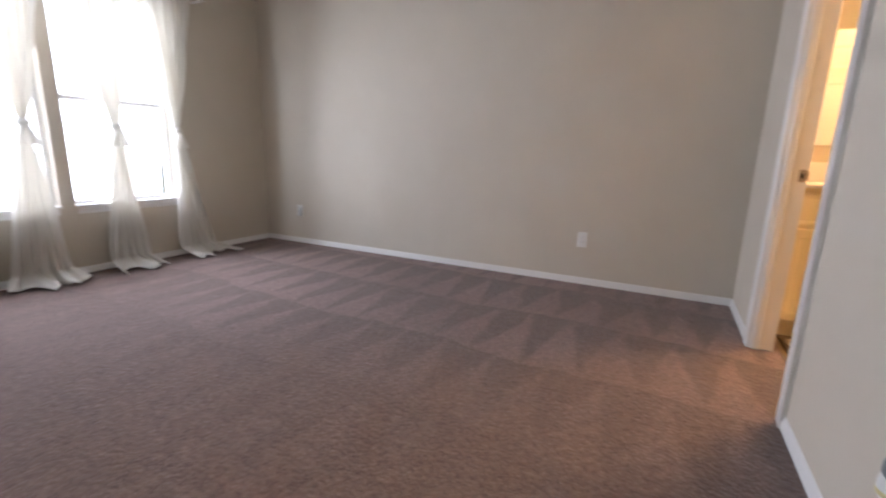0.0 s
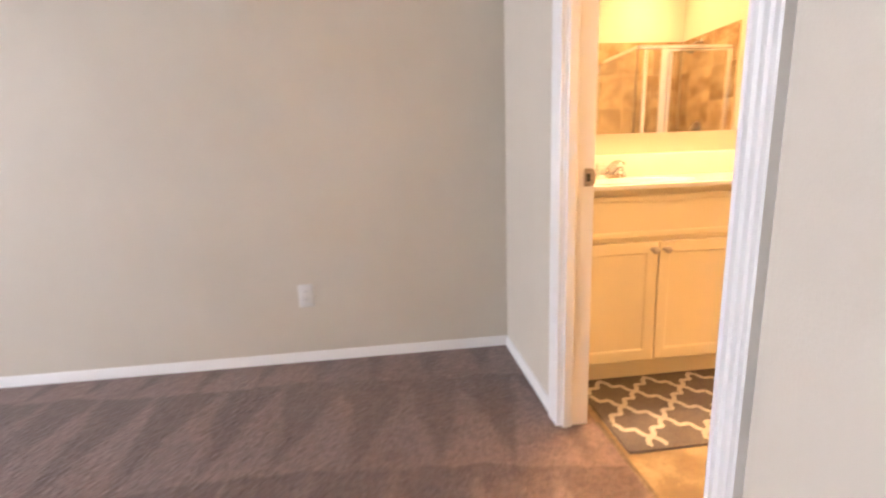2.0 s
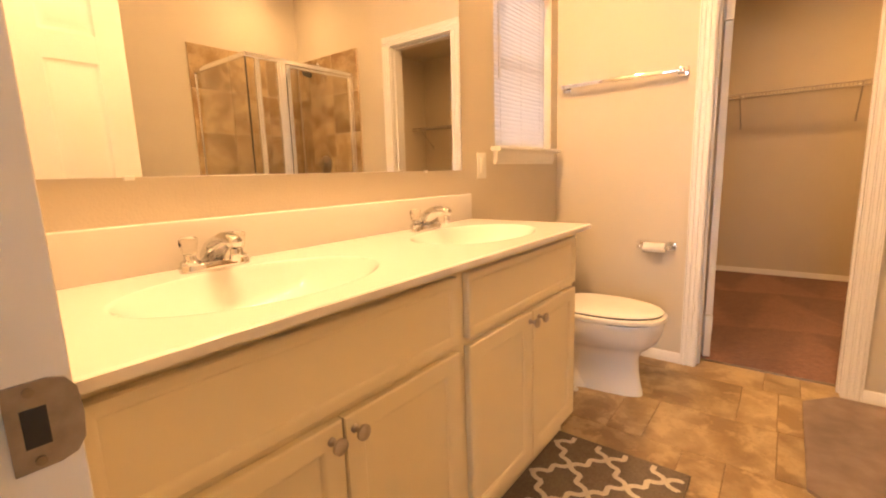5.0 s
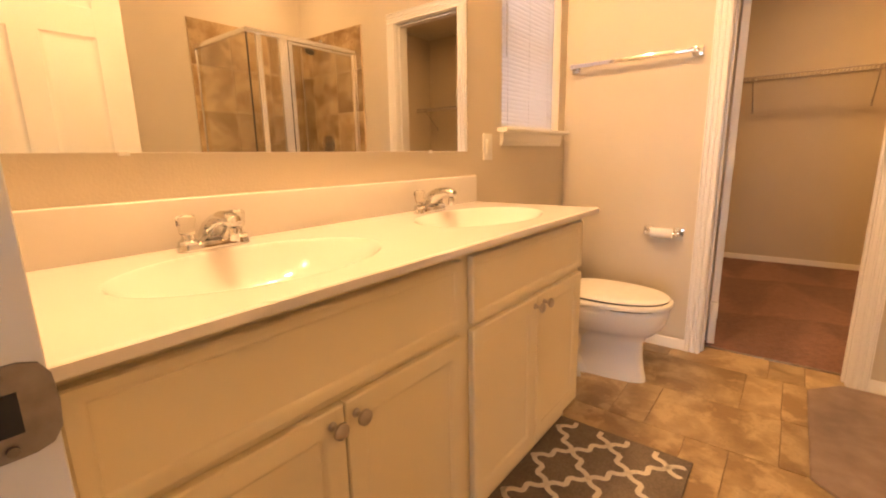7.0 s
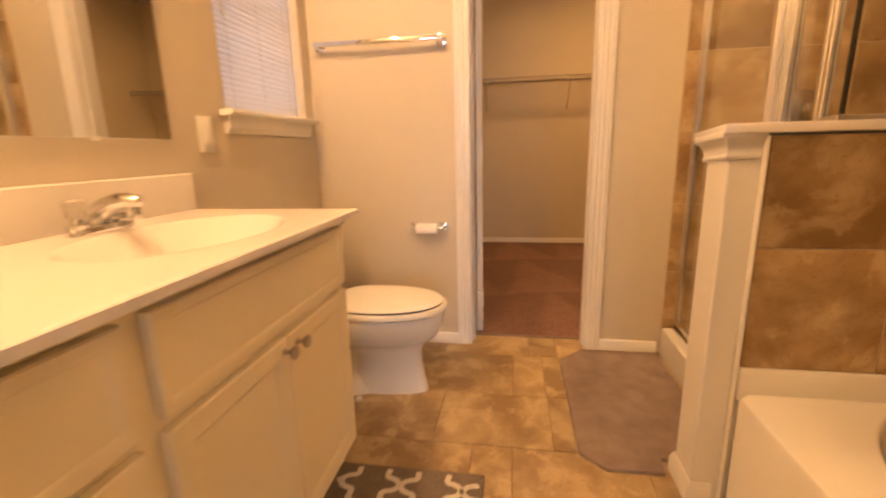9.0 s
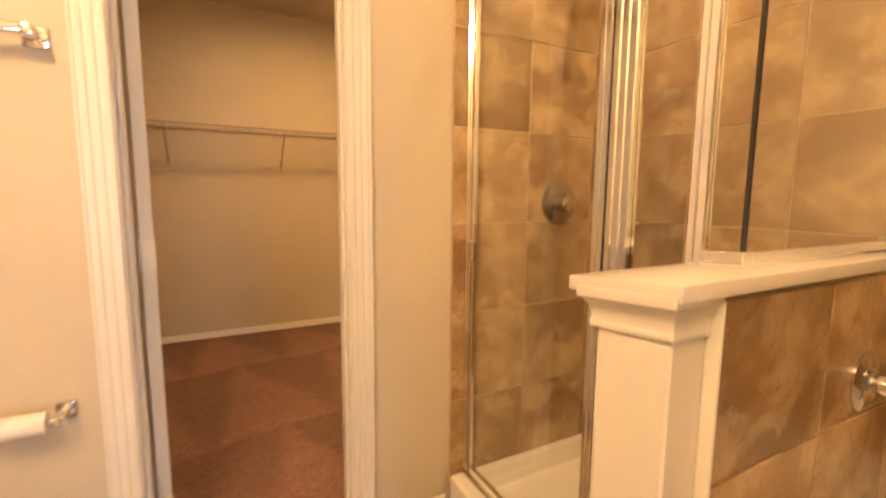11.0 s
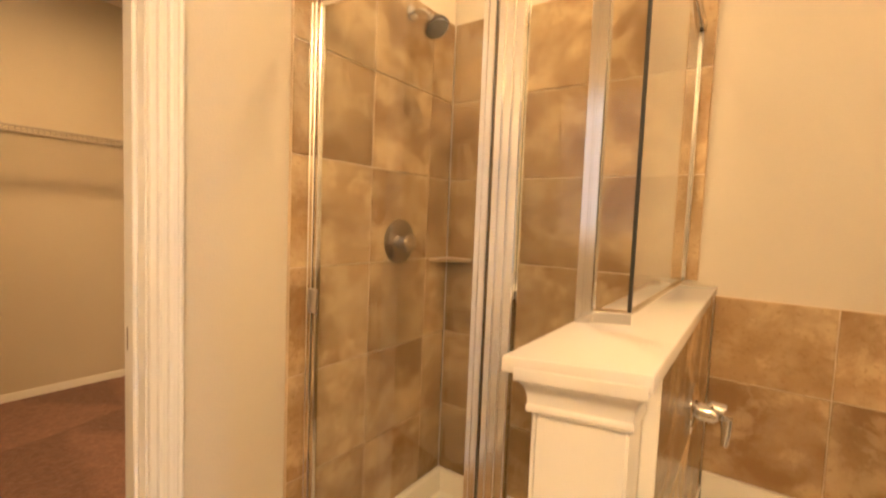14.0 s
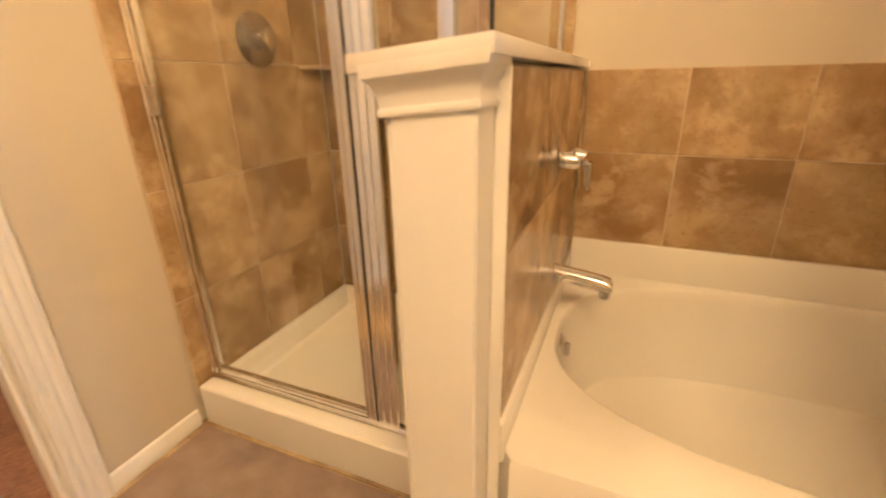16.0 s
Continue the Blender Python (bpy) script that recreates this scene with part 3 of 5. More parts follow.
house_window("window_1", 2.68, 3.47, 0.52, 2.10, BW - 0.06)
house_window("window_2", 1.80, 2.59, 0.52, 2.10, BW - 0.06)
for ya, yb in ((2.66, 3.49), (1.78, 2.61)):
    s = thing("window_sill", (BW, (ya + yb) / 2, 0.5), "white painted window sill with an apron", "window sill", "bedroom sills", "structure")
    part("sill_board", bx(BW - 0.06, BW + 0.04, ya + 0.022, yb - 0.022, 0.515, 0.533, 0.004), TRIM, s)
    part("apron", bx(BW, BW + 0.014, ya + 0.03, yb - 0.03, 0.465, 0.515, 0.003), TRIM, s)

win = thing("window_3", (3.815, N + 0.09, 1.19), "white sash window behind closed mini blinds", "window", kind="structure")
part("window_frame", joined(bx(3.50, 3.53, N + 0.08, N + 0.13, 1.19, 2.05), bx(4.10, 4.13, N + 0.08, N + 0.13, 1.19, 2.05),
                            bx(3.53, 4.10, N + 0.08, N + 0.13, 1.19, 1.225), bx(3.53, 4.10, N + 0.08, N + 0.13, 2.02, 2.05)), TRIM, win)
part("meeting_rail", bx(3.53, 4.10, N + 0.085, N + 0.125, 1.60, 1.635, 0.002, 1), TRIM, win)
for a, b in ((1.225, 1.60), (1.635, 2.02)):
    part("pane", bx(3.53, 4.10, N + 0.10, N + 0.104, a, b), PANE, win).visible_shadow = False
sill = thing("window_sill", (3.80, N, 1.15), "white moulded sill under the bathroom window", "window sill", kind="structure")
part("sill_board", prism([(-0.075, 0), (0.045, 0), (0.052, 0.006), (0.052, 0.014), (0.045, 0.02), (-0.075, 0.02)], (3.465, N, 1.172), (0, -1, 0), (0, 0, 1), (0.70, 0, 0)), TRIM, sill)
part("apron", prism([(0, 0), (0.012, 0), (0.014, 0.012), (0.020, 0.018), (0.020, 0.05), (0.026, 0.062), (0, 0.062)], (3.485, N, 1.110), (0, -1, 0), (0, 0, 1), (0.65, 0, 0)), TRIM, sill)

# mini blinds
blinds = thing("mini_blinds", (3.815, N + 0.04, 1.19), "white mini blinds, closed, daylight glowing through", "blinds")
part("head_rail", bx(3.507, 4.123, N + 0.025, N + 0.055, 2.022, 2.048, 0.002, 1), PLASTIC, blinds)
part("bottom_rail", bx(3.51, 4.12, N + 0.03, N + 0.05, 1.196, 1.208, 0.002, 1), PLASTIC, blinds)
slat_prof = [(-0.0125, -0.002), (-0.006, 0.0004), (0.0, 0.0012), (0.006, 0.0004), (0.0125, -0.002), (0.0125, -0.0027), (0.006, -0.0003), (0, 0.0005), (-0.006, -0.0003), (-0.0125, -0.0027)]
ca, sa = math.cos(radians(77)), math.sin(radians(77))
slat_me = mesh_of("slat", prism(slat_prof, (-0.304, 0, 0), (0, ca, sa), (0, -sa, ca), (0.608, 0, 0)), BLIND)
for i in range(39):
    sl = new("slat", slat_me)
    sl.location = (3.815, N + 0.04, 1.221 + i * 0.0206)
    sl.parent = blinds
    sl.matrix_parent_inverse = Matrix.Translation(-Vector(blinds.location))
for x in (3.60, 3.815, 4.03):
    part("ladder_cord", cyl((x, N + 0.026, 1.205), (x, N + 0.026, 2.03), 0.0009, seg=6), PLASTIC, blinds)
part("tilt_wand", cyl((3.575, N + 0.018, 1.52), (3.575, N + 0.018, 2.03), 0.0035, seg=8), PLASTIC, blinds)


# ---------- bedroom: curtains ----------
def curtain(name, y_top, half_top, y_tie, y_foot, half_foot, label, seed):
    """A sheer panel knotted at its middle, its hem lying on the carpet."""
    rnd = random.Random(seed)
    ob = thing(name, (BW + 0.10, y_tie, 0.006), label, "curtain", "bedroom curtains")
    cols, rows = 72, 64
    ph = [rnd.uniform(0, 6.28) for _ in range(4)]
    bm = bmesh.new()
    grid = []
    for r in range(rows + 1):
        v = r / rows
        z = 2.24 * (1 - v)
        if z > 1.10:
            u = min(1.0, (z - 1.10) / 1.14)
            s = 0.055 + 0.945 * u ** 0.75
            cy, hw = y_tie + (y_top - y_tie) * u ** 0.8, half_top * s
        else:
            u = min(1.0, max(0.0, (1.10 - z) / 1.10))
            s = 0.13 + 0.87 * u
            cy, hw = y_tie + (y_foot - y_tie) * u, half_foot * s
        row = []
        for c in range(cols + 1):
            a = c / cols * 2 - 1
            fold = 0.020 * math.sin(a * 15 + ph[0] + 0.6 * math.sin(z * 2.1 + ph[1])) + 0.010 * math.sin(a * 31 + ph[2] + z * 1.5)
            fold *= 0.45 + 0.55 * min(1, abs(z - 1.10) * 3)
            x = BW + 0.115 + fold
            y = cy + a * hw + 0.006 * math.sin(z * 9 + a * 5 + ph[3])
            zz = z
            if z < 0.16:
                k = (0.16 - z) / 0.16
                x += 0.20 * k ** 1.6 * (0.75 + 0.35 * math.sin(a * 7 + ph[3]))
                zz = 0.012 + max(0.0, z) * 0.62 + 0.022 * abs(math.sin(a * 9 + ph[1])) * k
                y += 0.05 * k * math.sin(a * 4 + ph[2]) + 0.07 * k * max(a, 0)
            row.append(bm.verts.new((x, y, zz)))
        grid.append(row)
    for r in range(rows):
        for c in range(cols):
            bm.faces.new((grid[r][c], grid[r][c + 1], grid[r + 1][c + 1], grid[r + 1][c]))
    cloth = part("cloth", bm, CURTAIN, ob)
    md = cloth.modifiers.new("thick", "SOLIDIFY")
    md.thickness = 0.0015
    # the knot, with two short tails
    knot = []
    for i in range(9):
        a = i / 8 * math.pi
        rr = 0.012 + 0.030 * math.sin(a)
        knot.append([(BW + 0.115 + rr * 1.1 * math.cos(b) + 0.004 * math.sin(3 * b + i), y_tie + rr * math.sin(b), 1.065 + 0.075 * i / 8 + 0.004 * math.sin(2 * b)) for b in [2 * math.pi * q / 16 for q in range(16)]])
    part("knot", loft(knot), CURTAIN, ob)
    for sgn in (-1, 1):
        part("tail", loft([[(BW + 0.155 + 0.012 * math.cos(b), y_tie + sgn * (0.012 + 0.03 * i / 5) + (0.008 + 0.016 * i / 5) * math.sin(b) * 1.2, 1.09 - 0.125 * i / 5) for b in [2 * math.pi * q / 10 for q in range(10)]] for i in range(6)]), CURTAIN, ob)
    part("heading", bx(BW + 0.10, BW + 0.13, y_top - half_top, y_top + half_top, 2.20, 2.25, 0.006), CURTAIN, ob)
    return ob


curtain("curtain", 3.45, 0.21, 3.438, 3.55, 0.175, "ivory sheer curtain knotted at mid height, hem pooled on the carpet", 1)
curtain("curtain", 2.935, 0.20, 2.969, 2.95, 0.165, "ivory sheer curtain knotted at mid height beside the window mullion", 2)
curtain("curtain", 2.46, 0.19, 2.411, 2.385, 0.19, "ivory sheer curtain knotted at mid height before the second window", 3)
rod = thing("curtain_rod", (BW, 2.64, 2.2), "thin white curtain rod over the windows", "curtain rod")
part("rod", cyl((BW + 0.115, 1.60, 2.225), (BW + 0.115, 3.80, 2.225), 0.008, seg=12), PLASTIC, rod)
for y in (1.65, 3.76):
    part("bracket", bx(BW, BW + 0.12, y - 0.01, y + 0.01, 2.205, 2.22, 0.002, 1), PLASTIC, rod)


def outlet(x, y, z, out, label, name="wall_outlet", switch=False):
    """A cover plate with two sockets, or a rocker switch; out is the way it faces."""
    ob = thing(name, (x, y, z), label, "light switch" if switch else "outlet")
    o = Vector(out)
    m = Matrix.Translation((x, y, z)) @ (o.to_track_quat("Z", "Y").to_matrix().to_4x4())
    part("cover_plate", moved(bx(-0.036, 0.036, -0.058, 0.058, 0, 0.006, 0.0022), m), PLASTIC, ob)
    if switch:
        part("rocker", moved(bx(-0.016, 0.016, -0.033, 0.033, 0.005, 0.010, 0.002), m), PLASTIC, ob)
    else:
        for s in (-1, 1):
            sk = part("socket", moved(bx(-0.016, 0.016, s * 0.020 - 0.0135, s * 0.020 + 0.0135, 0.005, 0.0085, 0.002), m), PLASTIC, ob)
            for dx in (-0.0065, 0.0065):
                # slots are black chips on the socket, their inner shade as colour
                sub("slot", moved(bx(dx - 0.001, dx + 0.001, s * 0.020 - 0.002, s * 0.020 + 0.006, 0.0083, 0.0088), m), DARK, sk, "dark socket slot")
    return ob


outlet(0.575, N, 0.355, (0, -1, 0), "white duplex wall outlet above the baseboard")
outlet(-2.326, N, 0.350, (0, -1, 0), "white duplex wall outlet near the window corner")
outlet(BX, 2.035, 0.372, (-1, 0, 0), "white duplex wall outlet with a plugged-in freshener")
outlet(3.376, N, 1.103, (0, -1, 0), "white rocker switch beside the bathroom mirror", "light_switch", True)

fresh = thing("plug_in_freshener", (BX - 0.01, 2.05, 0.35), "white plug-in air freshener with a grey cap", "air freshener")
part("body", loft([[(BX - 0.038 + r * 0.92 * math.cos(b), 2.052 + r * math.sin(b), z + 0.03) for b in [2 * math.pi * q / 24 for q in range(24)]] for r, z in ((0.0133, 0.3099), (0.0222, 0.3146), (0.0274, 0.3294), (0.0281, 0.3450), (0.0252, 0.3614), (0.0222, 0.3707))]), PLASTIC, fresh, "white rounded plastic body")
part("band", loft([[(BX - 0.038 + r * 0.92 * math.cos(b), 2.052 + r * math.sin(b), z + 0.03) for b in [2 * math.pi * q / 24 for q in range(24)]] for r, z in ((0.0278, 0.3239), (0.0290, 0.3271), (0.0290, 0.3310), (0.0278, 0.3341))]), material("pale_scented_oil", (0.62, 0.52, 0.22), 0.3, color2=(0.66, 0.58, 0.30), scale=20), fresh, "pale yellow band")
part("cap", loft([[(BX - 0.038 + r * math.cos(b), 2.052 + r * math.sin(b), z + 0.026 + 0.010 * math.sin(b)) for b in [2 * math.pi * q / 24 for q in range(24)]] for r, z in ((0.0229, 0.3700), (0.0244, 0.3723), (0.0237, 0.3863), (0.0200, 0.3941))]), GREY_PLASTIC, fresh, "grey slanted plastic cap")
part("plug", bx(BX - 0.026, BX - 0.006, 2.035, 2.062, 0.365, 0.395, 0.004), PLASTIC, fresh)

# ---------- bathroom: vanity ----------
VX0, VX1, VF = 1.708, 3.238, 3.971
vanity = thing("vanity_cabinet", (2.48, 4.19, 0), "cream painted double vanity cabinet with four doors", "vanity")
part("body", joined(bx(VX0, VX1, VF + 0.001, N - 0.003, 0.10, 0.72, 0.001, 1), bx(VX0, VX1, VF + 0.001, VF + 0.018, 0.7195, 0.8515), bx(VX0, VX0 + 0.016, VF + 0.018, N - 0.003, 0.7195, 0.8515), bx(VX1 - 0.016, VX1, VF + 0.018, N - 0.003, 0.7195, 0.8515), bx(VX0 + 0.002, VX1 - 0.002, VF + 0.028, N - 0.005, 0.0, 0.101)), CABINET, vanity)
part("side_panel", joined(bx(VX1 - 0.001, VX1 + 0.005, VF - 0.01, N - 0.005, 0.10, 0.8515, 0.001, 1), bx(VX1 - 0.001, VX1 + 0.0045, VF + 0.028, N - 0.005, 0.0, 0.102)), CABINET, vanity)
part("face_frame", joined(bx(VX0, VX0 + 0.022, VF - 0.012, VF + 0.002, 0.10, 0.8515, 0.001, 1), bx(2.462, 2.528, VF - 0.012, VF + 0.002, 0.10, 0.8515, 0.001, 1),
                          bx(VX1 - 0.022, VX1, VF - 0.012, VF + 0.002, 0.10, 0.8515, 0.001, 1), bx(VX0 + 0.02, VX1 - 0.02, VF - 0.0118, VF + 0.002, 0.800, 0.8515),
                          bx(VX0 + 0.02, VX1 - 0.02, VF - 0.0118, VF + 0.002, 0.615, 0.665), bx(VX0 + 0.02, VX1 - 0.02, VF - 0.0118, VF + 0.002, 0.10, 0.125)), CABINET, vanity)


def shaker(name, x0, x1, z0, z1, rail, knob_x=None):
    """A cabinet front with a framed, sunk panel, standing proud of the face frame."""
    yf, yb = VF - 0.031, VF - 0.0125
    ring = []
    for inset, y in ((0.0, yb), (0.0, yf + 0.003), (0.003, yf), (rail - 0.012, yf), (rail - 0.005, yf + 0.003), (rail, yf + 0.008), (rail + 0.008, yf + 0.009)):
        ring.append([(x0 + inset, y, z0 + inset), (x1 - inset, y, z0 + inset), (x1 - inset, y, z1 - inset), (x0 + inset, y, z1 - inset)])
    d = part(name, loft(ring), CABINET, vanity)
    if knob_x:
        sub("knob", lathe([(0.0085, 0), (0.0085, 0.003), (0.005, 0.006), (0.005, 0.014), (0.011, 0.019), (0.0155, 0.024), (0.0150, 0.029), (0.009, 0.033)], 22, (0, -1, 0), (knob_x, yf, 0.600)), NICKEL, d, "satin nickel round knob")


shaker("door", 1.734, 2.104, 0.112, 0.630, 0.052, 2.076)
shaker("door", 2.108, 2.472, 0.112, 0.630, 0.052, 2.130)
shaker("door", 2.516, 2.869, 0.112, 0.630, 0.052, 2.850)
shaker("door", 2.873, 3.226, 0.112, 0.630, 0.052, 2.910)
shaker("drawer_front", 1.734, 2.472, 0.650, 0.822, 0.026)
shaker("drawer_front", 2.516, 3.226, 0.650, 0.822, 0.026)

# countertop with two bowls cast in one piece
CT, CX0, CX1, CF = 0.870, 1.708, 3.252, 3.894
top = thing("vanity_countertop", (2.48, 4.17, 0.852), "white cultured marble countertop with two oval basins", "countertop")


def counter_mesh():
    """A grid slab whose top sinks into two oval bowls."""
    bm = bmesh.new()
    nx, ny = 340, 124
    y1 = N - 0.002
    pts = []
    for j in range(ny + 1):
        row = []
        for i in range(nx + 1):
            x, y = CX0 + (CX1 - CX0) * i / nx, CF + (y1 - CF) * j / ny
            z = CT
            for cx in (2.10, 2.865):
                d = math.sqrt(((x - cx) / 0.262) ** 2 + ((y - 4.148) / 0.178) ** 2)
                if d < 1.0:
                    u = 1 - d * d
                    z -= 0.115 * u ** 0.95
            edge = min(y - CF, CX1 - x)
            if edge < 0.003:
                z -= 0.003 - math.sqrt(max(0.0, 0.003 ** 2 - (0.003 - edge) ** 2))
            row.append(bm.verts.new((x, y, z)))
        pts.append(row)
    for j in range(ny):
        for i in range(nx):
            bm.faces.new((pts[j][i], pts[j][i + 1], pts[j + 1][i + 1], pts[j + 1][i]))
    rim = [pts[0][i] for i in range(nx + 1)] + [pts[j][nx] for j in range(1, ny + 1)] + [pts[ny][i] for i in range(nx - 1, -1, -1)] + [pts[j][0] for j in range(ny - 1, 0, -1)]
    low = [bm.verts.new((v.co.x, v.co.y, 0.8518)) for v in rim]
    for i in range(len(rim)):
        k = (i + 1) % len(rim)
        bm.faces.new((rim[i], low[i], low[k], rim[k]))
    return bm


part("slab", counter_mesh(), MARBLE, top)
part("backsplash", bx(CX0, 3.262, N - 0.022, N - 0.001, CT - 0.002, 0.982, 0.005, 3), MARBLE, top)
for cx in (2.10, 2.865):
    part("drain", lathe([(0.022, 0), (0.022, 0.002), (0.017, 0.004), (0.006, 0.006)], 24, (0, 0, 1), (cx, 4.148, CT - 0.1148)), CHROME, top, "chrome basin drain")


def faucet(cx, label):
    y, z = 4.372, CT - 0.001
    ob = thing("basin_faucet", (cx, y, z), label, "faucet", "basin faucets")
    part("base_plate", loft([[(cx + 0.080 * sx * k, y + 0.024 * sy * k, z + h) for sx, sy in [(math.copysign(abs(math.cos(a)) ** 0.55, math.cos(a)), math.copysign(abs(math.sin(a)) ** 0.8, math.sin(a))) for a in [2 * math.pi * q / 32 for q in range(32)]]] for k, h in ((1.0, 0), (1.0, 0.012), (0.94, 0.018), (0.84, 0.020))]), CHROME, ob)
    ring = []
    for t, w, h in ((-0.02, 0.008, 0.02), (0.0, 0.027, 0.058), (0.12, 0.028, 0.064), (0.3, 0.025, 0.054), (0.55, 0.021, 0.042), (0.8, 0.018, 0.034), (0.97, 0.016, 0.029), (1.02, 0.012, 0.021), (1.04, 0.004, 0.007)):
        yy = y + 0.018 - 0.128 * t
        zc = z + 0.020 + 0.044 * math.sin(min(1.0, t * 1.05) * math.pi * 0.62)
        ring.append([(cx + w * math.cos(a), yy, zc + (h * 0.5) * math.sin(a) + 0.008) for a in [2 * math.pi * q / 18 for q in range(18)]])
    part("spout", loft(ring), CHROME, ob)
    part("aerator", cyl((cx, y - 0.098, z + 0.026), (cx, y - 0.098, z + 0.054), 0.0105, bevel=0.002), CHROME, ob)
    for s in (-1, 1):
        hx = cx + s * 0.055
        part("handle_stem", lathe([(0.021, 0), (0.021, 0.006), (0.013, 0.012), (0.011, 0.022)], 20, (0, 0, 1), (hx, y, z + 0.018)), CHROME, ob)
        prof = [(0.012, 0), (0.0165, 0.004), (0.0185, 0.016), (0.0205, 0.034), (0.018, 0.040), (0.008, 0.043)]
        part("handle", lathe(prof, 10, (0, 0, 1), (hx, y, z + 0.038)), CLEAR_KNOB, ob, "clear faceted acrylic handle")
    return ob


faucet(2.105, "chrome two-handle faucet with clear acrylic knobs")
faucet(2.868, "chrome two-handle faucet with clear acrylic knobs")

mirror = thing("wall_mirror", (2.47, N, 1.083), "large frameless mirror over the vanity", "mirror")
part("glass", moved(bx(1.735, 3.215, -0.0065, -0.0005, 0, 0.897, 0.001, 1), Matrix.Translation((0, N - 0.001, 1.083)) @ pose(0, 0, 0, 0.42)), MIRROR, mirror)
for x in (1.98, 2.97):
    part("clip", bx(x - 0.010, x + 0.010, N - 0.0095, N - 0.0005, 1.077, 1.087, 0.001, 1), PLASTIC, mirror)

bar = thing("vanity_light", (2.47, N, 2.54), "chrome light bar with round warm bulbs over the mirror", "light fixture")
part("back_plate", bx(2.07, 2.87, N - 0.03, N - 0.001, 2.51, 2.61, 0.006), CHROME, bar)
for i in range(4):
    x = 2.17 + i * 0.20
    part("bulb", lathe([(0.014, 0), (0.018, 0.02), (0.036, 0.045), (0.043, 0.072), (0.036, 0.099), (0.016, 0.113)], 20, (0, -1, 0), (x, N - 0.125, 2.56)), BULB, bar, "lit round bulb")
    part("socket", cyl((x, N - 0.028, 2.56), (x, N - 0.128, 2.56), 0.020, seg=18, bevel=0.002), CHROME, bar)


# ---------- bathroom: toilet ----------
TX = 3.735
toilet = thing("toilet", (TX, 4.05, 0), "white porcelain toilet with a closed lid", "toilet")


def egg(cx, yf, yb, half, z, nfront=2.2, seg=40):
    """An oval outline: round nose towards -y at yf, broad back at yb."""
    out = []
    ymid = yf + (yb - yf) * 0.58
    for q in range(seg):
        a = 2 * math.pi * q / seg
        c, s = math.cos(a), math.sin(a)
        if s < 0:
            y = ymid + (ymid - yf) * s
            x = half * math.copysign(abs(c) ** (2 / nfront), c)
        else:
            y = ymid + (yb - ymid) * math.copysign(abs(s) ** 0.6, s)
            x = half * math.copysign(abs(c) ** 0.75, c)
        out.append((cx + x, y, z))
    return out


part("bowl", loft([egg(TX, 3.80, 4.34, 0.074, 0.0, 2.8), egg(TX, 3.802, 4.34, 0.073, 0.02, 2.8), egg(TX, 3.812, 4.32, 0.067, 0.06, 2.6), egg(TX, 3.822, 4.30, 0.064, 0.13, 2.5), egg(TX, 3.824, 4.29, 0.067, 0.185, 2.4),
                   egg(TX, 3.812, 4.30, 0.084, 0.215, 2.3), egg(TX, 3.782, 4.30, 0.120, 0.240), egg(TX, 3.752, 4.27, 0.150, 0.268), egg(TX, 3.732, 4.25, 0.170, 0.308), egg(TX, 3.723, 4.25, 0.179, 0.350), egg(TX, 3.724, 4.25, 0.179, 0.368), egg(TX, 3.73, 4.25, 0.174, 0.378)]), PORCELAIN, toilet)
part("foot", loft([egg(TX, 4.0, 4.37, 0.105, 0.0, 2.4), egg(TX, 4.002, 4.37, 0.104, 0.018, 2.4), egg(TX, 4.02, 4.36, 0.092, 0.045, 2.4), egg(TX, 4.04, 4.35, 0.080, 0.10, 2.4), egg(TX, 4.05, 4.34, 0.095, 0.20, 2.4), egg(TX, 4.08, 4.34, 0.12, 0.28, 2.4), egg(TX, 4.12, 4.33, 0.13, 0.36, 2.4)]), PORCELAIN, toilet)
part("seat", loft([egg(TX, 3.716, 4.20, 0.184, 0.3815), egg(TX, 3.711, 4.20, 0.189, 0.387), egg(TX, 3.712, 4.20, 0.188, 0.400), egg(TX, 3.717, 4.19, 0.183, 0.4045)]), PLASTIC, toilet, "white plastic seat")
# black ring paints the shadow lines above and below the seat
part("lid_gap_shade", loft([egg(TX, 3.731, 4.19, 0.171, 0.374), egg(TX, 3.731, 4.19, 0.171, 0.414)]), DARK, toilet, "black filler painting the shadow gap under the lid")
part("lid", loft([egg(TX, 3.729, 4.20, 0.172, 0.4115), egg(TX, 3.727, 4.20, 0.174, 0.415), egg(TX, 3.733, 4.20, 0.169, 0.421), egg(TX, 3.765, 4.18, 0.145, 0.427), egg(TX, 3.86, 4.12, 0.07, 0.430)]), PLASTIC, toilet, "white closed lid")
part("tank", loft([[(TX + sx * w, y, z) for sx, y in ((-1, ya), (1, ya), (1, yb), (-1, yb))] for w, ya, yb, z in ((0.19, 4.262, 4.43, 0.385), (0.20, 4.25, 4.44, 0.40), (0.215, 4.235, 4.445, 0.70), (0.213, 4.237, 4.443, 0.705))]), PORCELAIN, toilet)
part("tank_lid", bx(TX - 0.225, TX + 0.225, 4.222, 4.45, 0.706, 0.742, 0.010, 3), PORCELAIN, toilet)
part("flush_lever", joined(cyl((TX - 0.15, 4.238, 0.655), (TX - 0.15, 4.222, 0.655), 0.012), cyl((TX - 0.15, 4.224, 0.655), (TX - 0.08, 4.220, 0.648), 0.005)), CHROME, toilet, "chrome flush lever")
for s in (-1, 1):
    part("bolt_cap", lathe([(0.014, 0), (0.014, 0.008), (0.006, 0.016)], 14, (0, 0, 1), (TX + s * 0.125, 4.08, 0.0)), PLASTIC, toilet)

